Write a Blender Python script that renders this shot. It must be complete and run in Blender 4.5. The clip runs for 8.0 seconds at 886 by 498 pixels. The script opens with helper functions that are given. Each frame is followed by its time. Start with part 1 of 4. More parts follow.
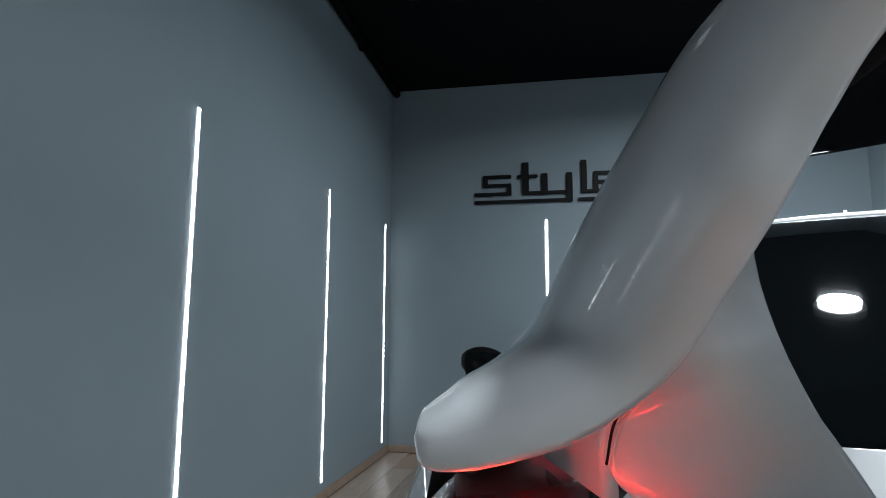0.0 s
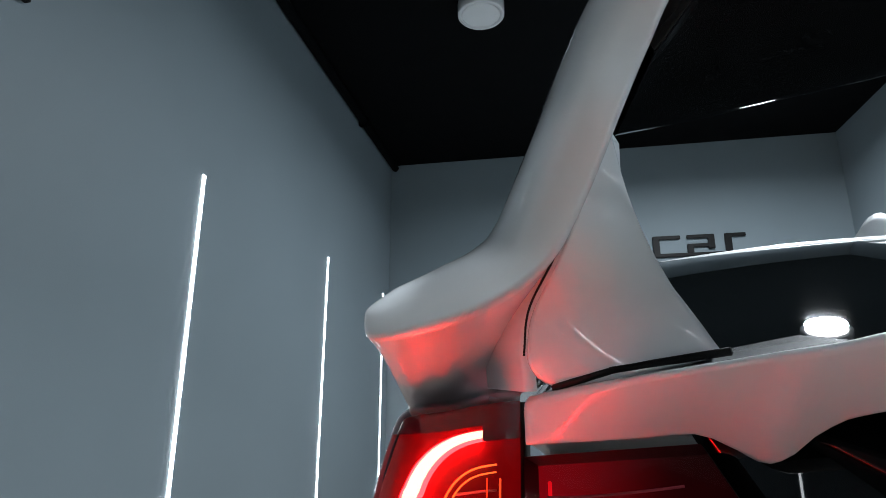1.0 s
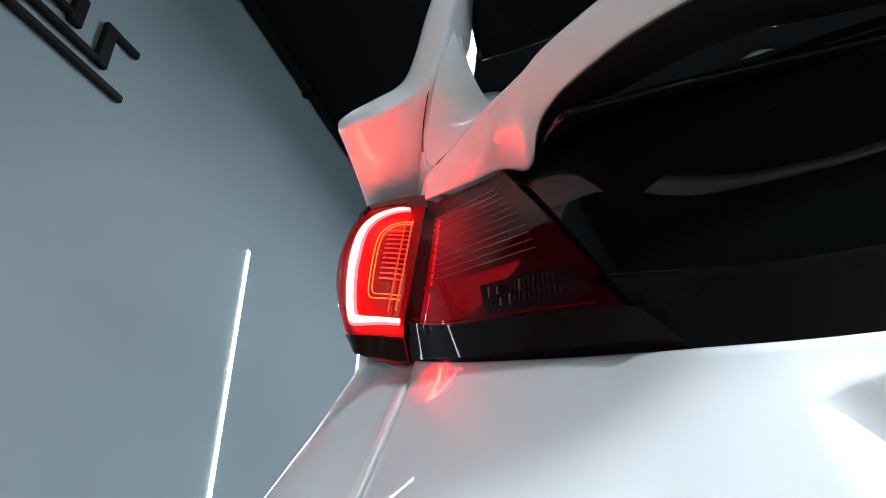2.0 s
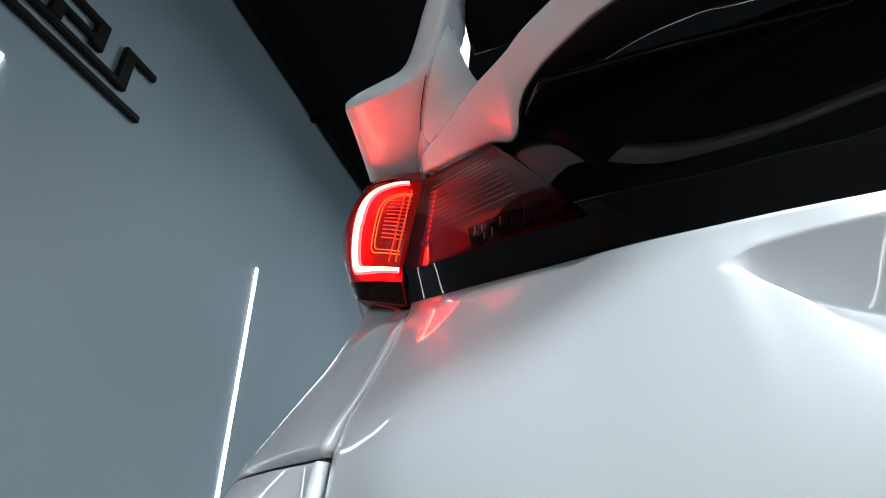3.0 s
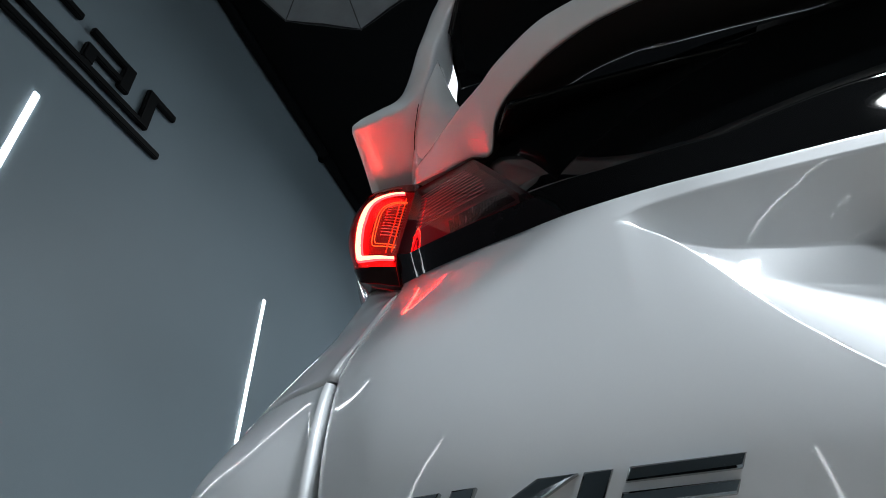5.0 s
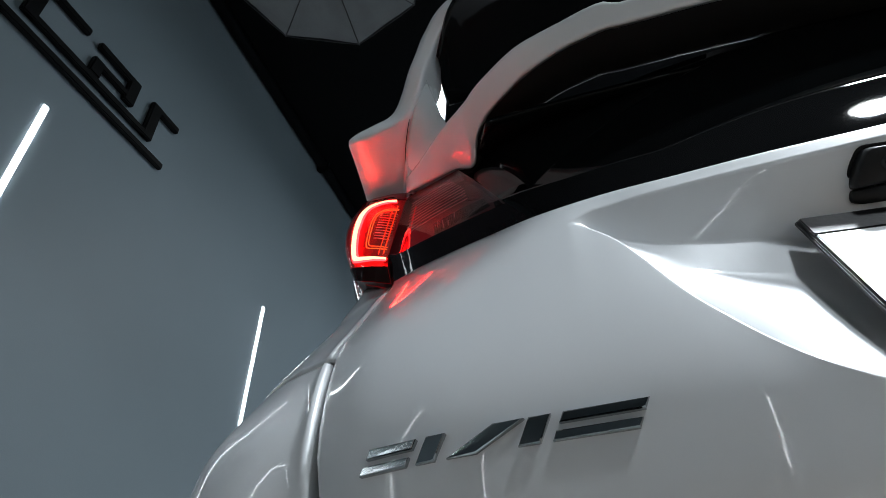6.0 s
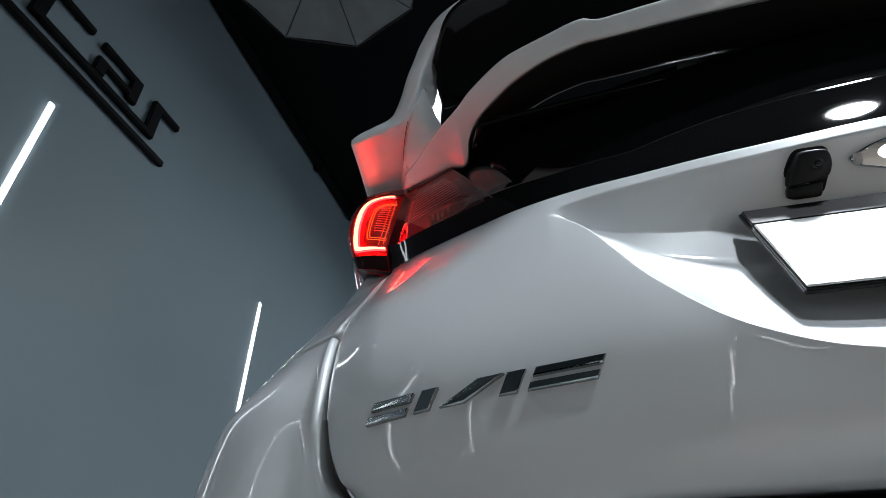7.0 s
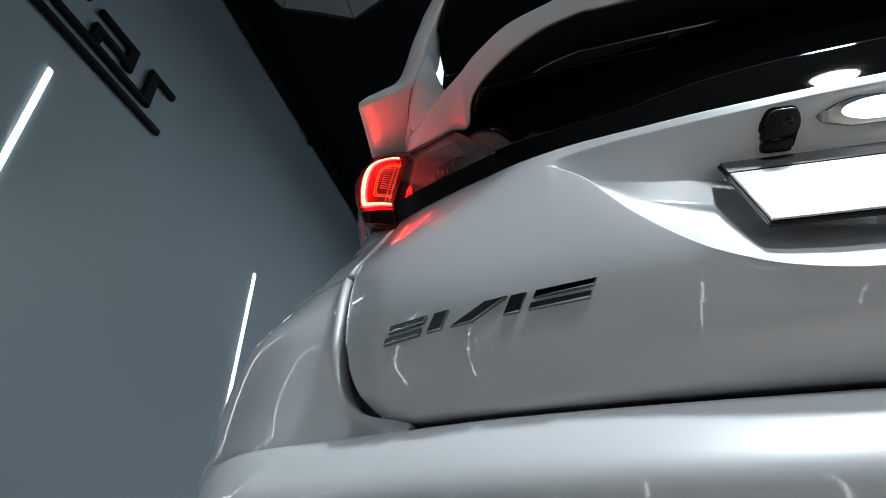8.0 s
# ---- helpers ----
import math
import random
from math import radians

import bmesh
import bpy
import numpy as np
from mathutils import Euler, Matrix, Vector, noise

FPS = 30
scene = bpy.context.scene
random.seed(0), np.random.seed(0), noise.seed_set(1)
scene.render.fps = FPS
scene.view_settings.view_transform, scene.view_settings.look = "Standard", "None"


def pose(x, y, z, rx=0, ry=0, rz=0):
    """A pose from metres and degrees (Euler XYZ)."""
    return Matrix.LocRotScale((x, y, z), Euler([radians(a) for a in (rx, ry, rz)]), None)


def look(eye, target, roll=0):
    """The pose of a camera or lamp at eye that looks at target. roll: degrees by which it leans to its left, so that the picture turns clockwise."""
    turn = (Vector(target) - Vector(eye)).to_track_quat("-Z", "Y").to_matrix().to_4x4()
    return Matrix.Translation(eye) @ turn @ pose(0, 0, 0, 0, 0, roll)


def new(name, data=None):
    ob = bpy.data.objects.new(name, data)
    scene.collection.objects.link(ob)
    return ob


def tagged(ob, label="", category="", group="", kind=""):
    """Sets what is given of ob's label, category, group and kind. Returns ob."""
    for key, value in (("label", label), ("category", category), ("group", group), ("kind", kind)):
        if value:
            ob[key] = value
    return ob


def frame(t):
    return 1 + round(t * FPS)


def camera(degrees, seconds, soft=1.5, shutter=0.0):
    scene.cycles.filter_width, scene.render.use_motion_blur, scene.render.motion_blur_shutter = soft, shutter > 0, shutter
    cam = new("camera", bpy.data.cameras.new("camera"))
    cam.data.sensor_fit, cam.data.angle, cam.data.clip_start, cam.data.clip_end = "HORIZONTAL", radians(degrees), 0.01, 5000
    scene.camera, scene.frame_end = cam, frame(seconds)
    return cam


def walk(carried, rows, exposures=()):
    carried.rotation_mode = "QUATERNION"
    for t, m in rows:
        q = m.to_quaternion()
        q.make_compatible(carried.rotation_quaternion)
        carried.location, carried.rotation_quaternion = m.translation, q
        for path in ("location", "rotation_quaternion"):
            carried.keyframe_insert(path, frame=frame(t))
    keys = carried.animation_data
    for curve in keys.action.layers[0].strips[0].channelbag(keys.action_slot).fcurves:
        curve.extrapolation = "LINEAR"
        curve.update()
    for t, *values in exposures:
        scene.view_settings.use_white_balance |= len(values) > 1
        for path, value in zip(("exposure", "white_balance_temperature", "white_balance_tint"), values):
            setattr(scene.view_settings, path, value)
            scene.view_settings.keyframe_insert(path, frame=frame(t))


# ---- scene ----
cam = camera(74.3, 8.0, soft=0.85)

PATH = [
    (0, (-0.0139, 0.1754, 1.1752), (-0.3759, 2.1238, 1.4450), 0.19),
    (0.5, (-0.0102, 0.1773, 1.1593), (-0.3678, 2.1165, 1.4933), 0.25),
    (0.8, (0.0043, 0.1537, 1.1356), (-0.3555, 2.0765, 1.5519), -0.31),
    (1, (0.0226, 0.1307, 1.0917), (-0.3298, 2.0282, 1.6164), -0.09),
    (1.2, (0.0483, 0.1022, 1.0324), (-0.3021, 1.9706, 1.6539), 0.26),
    (1.3, (0.0699, 0.0771, 0.9892), (-0.2925, 1.9291, 1.6516), 0.19),
    (1.5, (0.1019, 0.0286, 0.9211), (-0.2925, 1.8491, 1.6492), -0.55),
    (2, (0.1451, -0.0193, 0.7730), (-0.2955, 1.7206, 1.6553), -0.14),
    (2.2, (0.1474, -0.0275, 0.7506), (-0.2887, 1.7020, 1.6555), -0.18),
    (3.5, (0.1734, -0.0478, 0.6498), (-0.2812, 1.6154, 1.6632), 0.20),
    (4, (0.1810, -0.0641, 0.6252), (-0.2704, 1.5788, 1.6727), 0.30),
    (4.5, (0.1885, -0.0857, 0.6009), (-0.2602, 1.5407, 1.6748), 0.44),
    (6, (0.2295, -0.1604, 0.5259), (-0.2038, 1.4351, 1.6514), 0.41),
    (6.5, (0.2403, -0.1892, 0.4993), (-0.1866, 1.4065, 1.6269), 0.44),
    (7, (0.2427, -0.2101, 0.4750), (-0.1711, 1.3887, 1.6031), 0.54),
    (7.5, (0.2384, -0.2291, 0.4429), (-0.1599, 1.3869, 1.5519), 0.58),
    (8, (0.2321, -0.2414, 0.4134), (-0.1559, 1.4026, 1.4843), 0.69),
]
walk(cam, [(t, look(eye, target, roll)) for t, eye, target, roll in PATH],
     [(0, -0.02), (0.5, 0.04), (1, 0.32), (1.5, 1.05), (2, 1.06), (3.5, 0.36), (4.5, 0.1), (6, 0.0), (8, -0.1)])

# ---- world and light ----
world = bpy.data.worlds.new("world")
scene.world = world
world.use_nodes = True
world.node_tree.nodes["Background"].inputs[0].default_value = (0.02, 0.024, 0.028, 1)
world.node_tree.nodes["Background"].inputs[1].default_value = 0.3
scene.view_settings.exposure = 0.0


def downlight_lamp(x, y, watts, size=0.24, spread=180):
    data = bpy.data.lights.new("downlight_lamp", "AREA")
    data.shape, data.size, data.energy, data.color = "DISK", size, watts, (0.86, 0.935, 1.0)
    data.spread = radians(spread)
    ob = new("downlight_lamp", data)
    ob.matrix_world = pose(x, y, 3.47)
    return ob


LIT = [(1.5, 0.12, 66, 124), (1.55, -0.85, 28, 130), (1.47, 3.4, 124, 170)]
for lx, ly, watts, spread in LIT:
    downlight_lamp(lx, ly, watts, spread=spread)


# ---- materials ----
def material(name):
    m = bpy.data.materials.new(name)
    m.use_nodes = True
    nt = m.node_tree
    return m, nt, nt.nodes["Principled BSDF"]


def surface(name, colour, rough=0.5, metal=0.0, coat=0.0, vary=0.12, scale=6.0, fine=180.0, bump=0.0, spec=0.5):
    """A surface whose colour and roughness vary at a coarse and a fine scale."""
    m, nt, p = material(name)
    tc = nt.nodes.new("ShaderNodeTexCoord")
    big, small = nt.nodes.new("ShaderNodeTexNoise"), nt.nodes.new("ShaderNodeTexNoise")
    big.inputs["Scale"].default_value, small.inputs["Scale"].default_value = scale, fine
    big.inputs["Detail"].default_value = 4
    for n in (big, small):
        nt.links.new(tc.outputs["Object"], n.inputs["Vector"])
    add = nt.nodes.new("ShaderNodeMath")
    add.operation = "MULTIPLY_ADD"
    add.inputs[1].default_value = 0.3
    nt.links.new(small.outputs["Fac"], add.inputs[0])
    nt.links.new(big.outputs["Fac"], add.inputs[2])
    ramp = nt.nodes.new("ShaderNodeValToRGB")
    ramp.color_ramp.elements[0].position, ramp.color_ramp.elements[1].position = 0.35, 0.95
    ramp.color_ramp.elements[0].color = (*[c * (1 - vary) for c in colour], 1)
    ramp.color_ramp.elements[1].color = (*[min(1, c * (1 + vary)) for c in colour], 1)
    nt.links.new(add.outputs[0], ramp.inputs[0])
    nt.links.new(ramp.outputs[0], p.inputs["Base Color"])
    rr = nt.nodes.new("ShaderNodeMapRange")
    rr.inputs["To Min"].default_value, rr.inputs["To Max"].default_value = max(0.0, rough * 0.85), min(1, rough * 1.15)
    nt.links.new(add.outputs[0], rr.inputs["Value"])
    nt.links.new(rr.outputs[0], p.inputs["Roughness"])
    p.inputs["Metallic"].default_value = metal
    p.inputs["Coat Weight"].default_value = coat
    p.inputs["Coat Roughness"].default_value = 0.03
    p.inputs["Specular IOR Level"].default_value = spec
    if bump:
        b = nt.nodes.new("ShaderNodeBump")
        b.inputs["Strength"].default_value, b.inputs["Distance"].default_value = bump, 0.002
        nt.links.new(small.outputs["Fac"], b.inputs["Height"])
        nt.links.new(b.outputs[0], p.inputs["Normal"])
    return m


def glow(name, colour, strength, base=None):
    m, nt, p = material(name)
    p.inputs["Base Color"].default_value = (*(base or colour), 1)
    p.inputs["Emission Color"].default_value = (*colour, 1)
    p.inputs["Emission Strength"].default_value = strength
    return m


def lens_glass(name, tint, ior=1.4):
    """A thin tinted cover: clear through, glossy by Fresnel."""
    m, nt, p = material(name)
    nt.nodes.remove(p)
    tr, gl = nt.nodes.new("ShaderNodeBsdfTransparent"), nt.nodes.new("ShaderNodeBsdfGlossy")
    tr.inputs[0].default_value = (*tint, 1)
    gl.inputs["Roughness"].default_value = 0.02
    fr, mix = nt.nodes.new("ShaderNodeFresnel"), nt.nodes.new("ShaderNodeMixShader")
    fr.inputs[0].default_value = ior
    nt.links.new(fr.outputs[0], mix.inputs[0])
    nt.links.new(tr.outputs[0], mix.inputs[1])
    nt.links.new(gl.outputs[0], mix.inputs[2])
    nt.links.new(mix.outputs[0], nt.nodes["Material Output"].inputs[0])
    return m


def planks(name):
    m, nt, p = material(name)
    tc, mp = nt.nodes.new("ShaderNodeTexCoord"), nt.nodes.new("ShaderNodeMapping")
    mp.inputs["Scale"].default_value = (22, 1.6, 1)
    nz = nt.nodes.new("ShaderNodeTexNoise")
    nz.inputs["Scale"].default_value, nz.inputs["Detail"].default_value = 3, 6
    inf = nt.nodes.new("ShaderNodeObjectInfo")
    add = nt.nodes.new("ShaderNodeMath")
    add.operation = "MULTIPLY_ADD"
    add.inputs[1].default_value = 0.55
    ramp = nt.nodes.new("ShaderNodeValToRGB")
    ramp.color_ramp.elements[0].color, ramp.color_ramp.elements[1].color = (0.12, 0.09, 0.07, 1), (0.34, 0.28, 0.23, 1)
    ramp.color_ramp.elements[0].position, ramp.color_ramp.elements[1].position = 0.35, 1.05
    nt.links.new(tc.outputs["Object"], mp.inputs[0])
    nt.links.new(mp.outputs[0], nz.inputs["Vector"])
    nt.links.new(inf.outputs["Random"], add.inputs[0])
    nt.links.new(nz.outputs["Fac"], add.inputs[2])
    nt.links.new(add.outputs[0], ramp.inputs[0])
    nt.links.new(ramp.outputs[0], p.inputs["Base Color"])
    p.inputs["Roughness"].default_value = 0.35
    return m


WALL = surface("grey_wall_paint", (0.2, 0.246, 0.272), 0.5, vary=0.06, scale=1.2, fine=260, bump=0.15, spec=0.2)
CEIL = surface("black_ceiling_paint", (0.003, 0.0035, 0.004), 0.7, vary=0.2, spec=0.05)
BLACKTRIM = surface("black_trim", (0.012, 0.013, 0.014), 0.45)
SIGN = surface("black_sign_board", (0.006, 0.0065, 0.007), 0.45, vary=0.2, spec=0.12)
STRIP = glow("strip_light", (0.9, 0.96, 1.0), 10.0)
DISC = glow("downlight_disc", (0.97, 0.99, 1.0), 22.0)
WHITEMETAL = surface("white_enamel", (0.7, 0.72, 0.73), 0.4, vary=0.05)
FABRIC = surface("grey_softbox_fabric", (0.13, 0.14, 0.145), 0.8, vary=0.2, scale=9, bump=0.3)
WOOD = planks("oak_laminate")
SKIRT = surface("wood_skirting", (0.26, 0.19, 0.14), 0.45, vary=0.2, scale=20)
PAINT = surface("white_pearl_paint", (0.735, 0.765, 0.785), 0.42, metal=0.1, coat=1.0, vary=0.02, scale=3, fine=900)
GLOSS = surface("gloss_black", (0.006, 0.0065, 0.007), 0.03, vary=0.1, spec=0.2)
GLASS = surface("dark_privacy_glass", (0.004, 0.005, 0.0055), 0.02, vary=0.05, spec=0.4)
ROOF_GLASS = surface("dark_roof_glass", (0.003, 0.004, 0.0045), 0.02, vary=0.05, spec=0.12)
RUBBER = surface("black_rubber", (0.008, 0.008, 0.008), 0.7, vary=0.2, spec=0.2)
PLASTIC = surface("black_plastic", (0.008, 0.0085, 0.009), 0.45, vary=0.2, bump=0.1, spec=0.3)
CHROME = surface("chrome", (0.62, 0.65, 0.67), 0.07, metal=1.0, vary=0.04)
ALLOY = surface("dark_alloy", (0.12, 0.12, 0.125), 0.3, metal=0.9)
PLATE = surface("white_plate", (0.78, 0.79, 0.8), 0.22, vary=0.05, scale=14, fine=300)
LENS_RED = lens_glass("red_lens", (0.97, 0.74, 0.7), 1.3)
LENS_SMOKE = lens_glass("smoked_red_lens", (0.88, 0.42, 0.46), 1.28)
RED_HOUSING = surface("red_housing", (0.36, 0.004, 0.008), 0.25, vary=0.2, scale=40)
# Weak emission stands in for guide light scattered inside the bowl.
RED_GLOW = glow("lit_red_housing", (1.0, 0.003, 0.012), 0.09, (0.04, 0.0006, 0.001))
# Emission fading along x paints the neighbouring guide's spill onto the housing.
RED_SPILL = glow("dim_red_housing", (0.9, 0.004, 0.03), 0.008, (0.07, 0.012, 0.016))
edge = RED_SPILL.node_tree
spill_tc, spill_xyz, spill_range = (edge.nodes.new("ShaderNode" + n) for n in ("TexCoord", "SeparateXYZ", "MapRange"))
spill_range.interpolation_type = "SMOOTHSTEP"
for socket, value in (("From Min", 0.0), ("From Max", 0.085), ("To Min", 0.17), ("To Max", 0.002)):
    spill_range.inputs[socket].default_value = value
edge.links.new(spill_tc.outputs["Object"], spill_xyz.inputs[0])
edge.links.new(spill_xyz.outputs["X"], spill_range.inputs["Value"])
edge.links.new(spill_range.outputs[0], edge.nodes["Principled BSDF"].inputs["Emission Strength"])
# Passive piece of lens whose lit look is put into emission.
RED_WEDGE = glow("clear_red_wedge", (1.0, 0.006, 0.02), 0.09, (0.1, 0.002, 0.004))
SATIN_LENS = surface("black_lens_foot", (0.006, 0.003, 0.004), 0.035, vary=0.1, spec=0.12)
DARK_RED = surface("dark_red_plastic", (0.13, 0.002, 0.006), 0.12, vary=0.2, coat=0.6)
DARK_HOUSING = surface("dark_housing", (0.1, 0.012, 0.016), 0.35, vary=0.3, scale=40)
SILVER = surface("silver_reflector", (0.5, 0.48, 0.48), 0.15)
GUIDE = glow("tail_light_guide", (1.0, 0.004, 0.005), 58.0)
# Added white ribbon paints the glare that the saturated red guide lacks.
GUIDE_OVERLAY = glow("tail_light_core", (1.0, 0.5, 0.3), 3.6)
GUIDE_THIN = glow("tail_light_inner_guide", (1.0, 0.2, 0.04), 1.1)
GUIDE_DIM = glow("tail_light_dim_line", (1.0, 0.09, 0.02), 0.6)
RIB = surface("pale_rib", (0.9, 0.62, 0.65), 0.12, vary=0.1)
RED_FILL = glow("tailgate_light_guide", (1.0, 0.012, 0.03), 0.5)
LENS_BLACK = surface("black_lens_edge", (0.014, 0.003, 0.004), 0.04, vary=0.1, spec=0.16)
SILVER_DIM = surface("smoked_silver", (0.05, 0.042, 0.045), 0.2, vary=0.5, scale=90)
PLATE_LIGHT = glow("plate_light", (0.93, 0.975, 1.0), 2.6)
# Chrome with the dark floor that it mirrors put into its colour.
BADGE = surface("dark_chrome", (0.3, 0.32, 0.33), 0.1, metal=1.0, vary=0.06)


# ---- mesh helpers ----
def part(name, bm, mat, parent=None, label="", out=None):
    """Links a bmesh as one mesh; out: the way that an open sheet faces."""
    bmesh.ops.recalc_face_normals(bm, faces=bm.faces[:])
    if out:
        total = sum((f.normal * f.calc_area() for f in bm.faces), Vector())
        if total.dot(Vector(out)) < 0:
            bmesh.ops.reverse_faces(bm, faces=bm.faces[:])
    me = bpy.data.meshes.new(name)
    bm.to_mesh(me)
    bm.free()
    me.materials.append(mat)
    ob = new(name, me)
    if parent:
        ob.parent = parent
    if label:
        ob["label"] = label
    return ob


def thing(name, label, category, group="", kind="", at=(0, 0, 0)):
    ob = new(name)
    ob.location = at
    return tagged(ob, label, category, group, kind)


def grid(rows, close_u=False, close_v=False, caps=False, smooth=True):
    """A bmesh sheet through rows of points."""
    bm = bmesh.new()
    vs = [[bm.verts.new(p) for p in row] for row in rows]
    nv, nu = len(vs), len(vs[0])
    for j in range(nv if close_v else nv - 1):
        for i in range(nu if close_u else nu - 1):
            q = (vs[j][i], vs[j][(i + 1) % nu], vs[(j + 1) % nv][(i + 1) % nu], vs[(j + 1) % nv][i])
            f = bm.faces.new(q)
            f.smooth = smooth
    if caps:
        for row in (vs[0], vs[-1]):
            bm.faces.new(row).smooth = smooth
    return bm


def thick(ob, t, offset=-1):
    m = ob.modifiers.new("thickness", "SOLIDIFY")
    m.thickness, m.offset = t, offset
    return ob


def box(bm, x0, x1, y0, y1, z0, z1, bevel=0.0, m=None):
    r = bmesh.ops.create_cube(bm, size=1)
    mat = Matrix.Translation(((x0 + x1) / 2, (y0 + y1) / 2, (z0 + z1) / 2)) @ Matrix.Diagonal((x1 - x0, y1 - y0, z1 - z0, 1))
    bmesh.ops.transform(bm, matrix=(m or Matrix()) @ mat, verts=r["verts"])
    if bevel:
        edges = list({e for v in r["verts"] for e in v.link_edges})
        bmesh.ops.bevel(bm, geom=edges, offset=bevel, segments=2, affect="EDGES", clamp_overlap=True)
    return bm


def box_part(name, size, mat, parent=None, bevel=0.0, label="", m=None):
    return part(name, box(bmesh.new(), *size, bevel=bevel, m=m), mat, parent, label)


def disc_rows(profile, n=32):
    """Rows for a turned shape: profile of (radius, z)."""
    return [[(r * math.cos(2 * math.pi * k / n), r * math.sin(2 * math.pi * k / n), z) for k in range(n)] for r, z in profile]


def turned(profile, n=32):
    return grid(disc_rows(profile, n), close_u=True, caps=True)


def tube(points, radius, n=8):
    """A round bar along points."""
    pts = [Vector(p) for p in points]
    rows = []
    side = None
    for i, p in enumerate(pts):
        d = (pts[min(i + 1, len(pts) - 1)] - pts[max(i - 1, 0)]).normalized()
        if side is None:
            side = d.cross(Vector((0.3, 0.2, 0.93))).normalized()
        side = (side - d * side.dot(d)).normalized()
        up = d.cross(side)
        r = radius[i] if isinstance(radius, (list, tuple)) else radius
        rows.append([p + r * (side * math.cos(2 * math.pi * k / n) + up * math.sin(2 * math.pi * k / n)) for k in range(n)])
    return grid(rows, close_u=True, caps=True)


def spline(points, n):
    """n points along a smooth curve through the given ones (Catmull-Rom by chord)."""
    p = np.array(points, float)
    p = np.vstack([2 * p[0] - p[1], p, 2 * p[-1] - p[-2]])
    k = len(p) - 3
    out = []
    for s in np.linspace(0, k - 1e-9, n):
        i, u = int(s), s - int(s)
        a, b, c, d = p[i:i + 4]
        out.append(0.5 * (2 * b + (c - a) * u + (2 * a - 5 * b + 4 * c - d) * u * u + (3 * b - a - 3 * c + d) * u ** 3))
    return np.array(out)


def curve(xs, ys):
    """A smooth function through the given values (monotone cubic)."""
    xs, ys = np.array(xs, float), np.array(ys, float)
    h, d = np.diff(xs), np.diff(ys) / np.diff(xs)
    m = np.concatenate([[d[0]], np.where(d[:-1] * d[1:] > 0, 2 * d[:-1] * d[1:] / np.where(d[:-1] + d[1:] == 0, 1, d[:-1] + d[1:]), 0), [d[-1]]])

    def f(x):
        i = int(np.clip(np.searchsorted(xs, x) - 1, 0, len(h) - 1))
        u = (min(max(x, xs[0]), xs[-1]) - xs[i]) / h[i]
        return float((2 * u ** 3 - 3 * u * u + 1) * ys[i] + (u ** 3 - 2 * u * u + u) * h[i] * m[i] + (3 * u * u - 2 * u ** 3) * ys[i + 1] + (u ** 3 - u * u) * h[i] * m[i + 1])
    return f


def rounded_loop(points, radius, seg=4):
    """A closed loop of 3D corners with each corner rounded."""
    p = [Vector(q) for q in points]
    out = []
    for i, b in enumerate(p):
        a, c = p[i - 1], p[(i + 1) % len(p)]
        r = min(radius[i] if isinstance(radius, (list, tuple)) else radius, (a - b).length * 0.45, (c - b).length * 0.45)
        s, e = b + (a - b).normalized() * r, b + (c - b).normalized() * r
        for k in range(seg + 1):
            u = k / seg
            out.append((1 - u) ** 2 * s + 2 * u * (1 - u) * b + u * u * e)
    return out


CX = 0.656


def both(row):
    """A row from the car's left edge to its middle, carried on to the other side."""
    return list(row) + [(2 * CX - p[0], p[1], p[2]) for p in reversed(list(row)) if p[0] < CX - 1e-4]


def mirrored(ob, parent):
    """The same part on the car's other side, as a mesh of its own."""
    me = ob.data.copy()
    me.transform(Matrix.Translation((2 * CX, 0, 0)) @ Matrix.Diagonal((-1, 1, 1, 1)))
    me.flip_normals()
    c = new(ob.name.split(".")[0], me)
    c.parent = parent
    for mod in ob.modifiers:
        k = c.modifiers.new(mod.name, mod.type)
        k.thickness, k.offset = mod.thickness, mod.offset
    if "label" in ob:
        c["label"] = ob["label"]
    return c


# ---- the room ----
XL, XR, YF, YB, H = -1.595, 2.77, 5.805, -3.6, 3.617


def structure(name, size, mat, label, category, bevel=0.0):
    return tagged(box_part(name, size, mat, bevel=bevel), label, category, kind="structure")


structure("wall_west", (XL - 0.15, XL, YB - 0.15, YF + 0.15, 0, H), WALL, "matte blue-grey painted wall with vertical strip lights", "wall")
structure("wall_north", (XL, XR, YF, YF + 0.15, 0, H), WALL, "matte blue-grey painted end wall with black sign", "wall")
structure("wall_east", (XR, XR + 0.15, YB - 0.15, YF + 0.15, 0, H), WALL, "plain blue-grey painted wall", "wall")
structure("wall_south", (XL, XR, YB - 0.15, YB, 0, H), WALL, "blue-grey painted wall behind the car with strip lights", "wall")
structure("ceiling", (XL - 0.15, XR + 0.15, YB - 0.15, YF + 0.15, H, H + 0.12), CEIL, "matte black painted ceiling", "ceiling")
floor = structure("floor", (XL - 0.15, XR + 0.15, YB - 0.15, YF + 0.15, -0.12, -0.006), SKIRT, "brown oak laminate plank floor", "floor")
for name, size in (("baseboard_west", (XL, XL + 0.014, YB, YF, 0.002, 0.07)), ("baseboard_north", (XL + 0.014, XR - 0.014, YF - 0.014, YF, 0.002, 0.07)), ("baseboard_south", (XL + 0.014, XR - 0.014, YB, YB + 0.014, 0.002, 0.07)), ("baseboard_east", (XR - 0.014, XR, YB, YF, 0.002, 0.07))):
    structure(name, size, SKIRT, "brown wooden skirting board along the wall", "skirting board", 0.004)


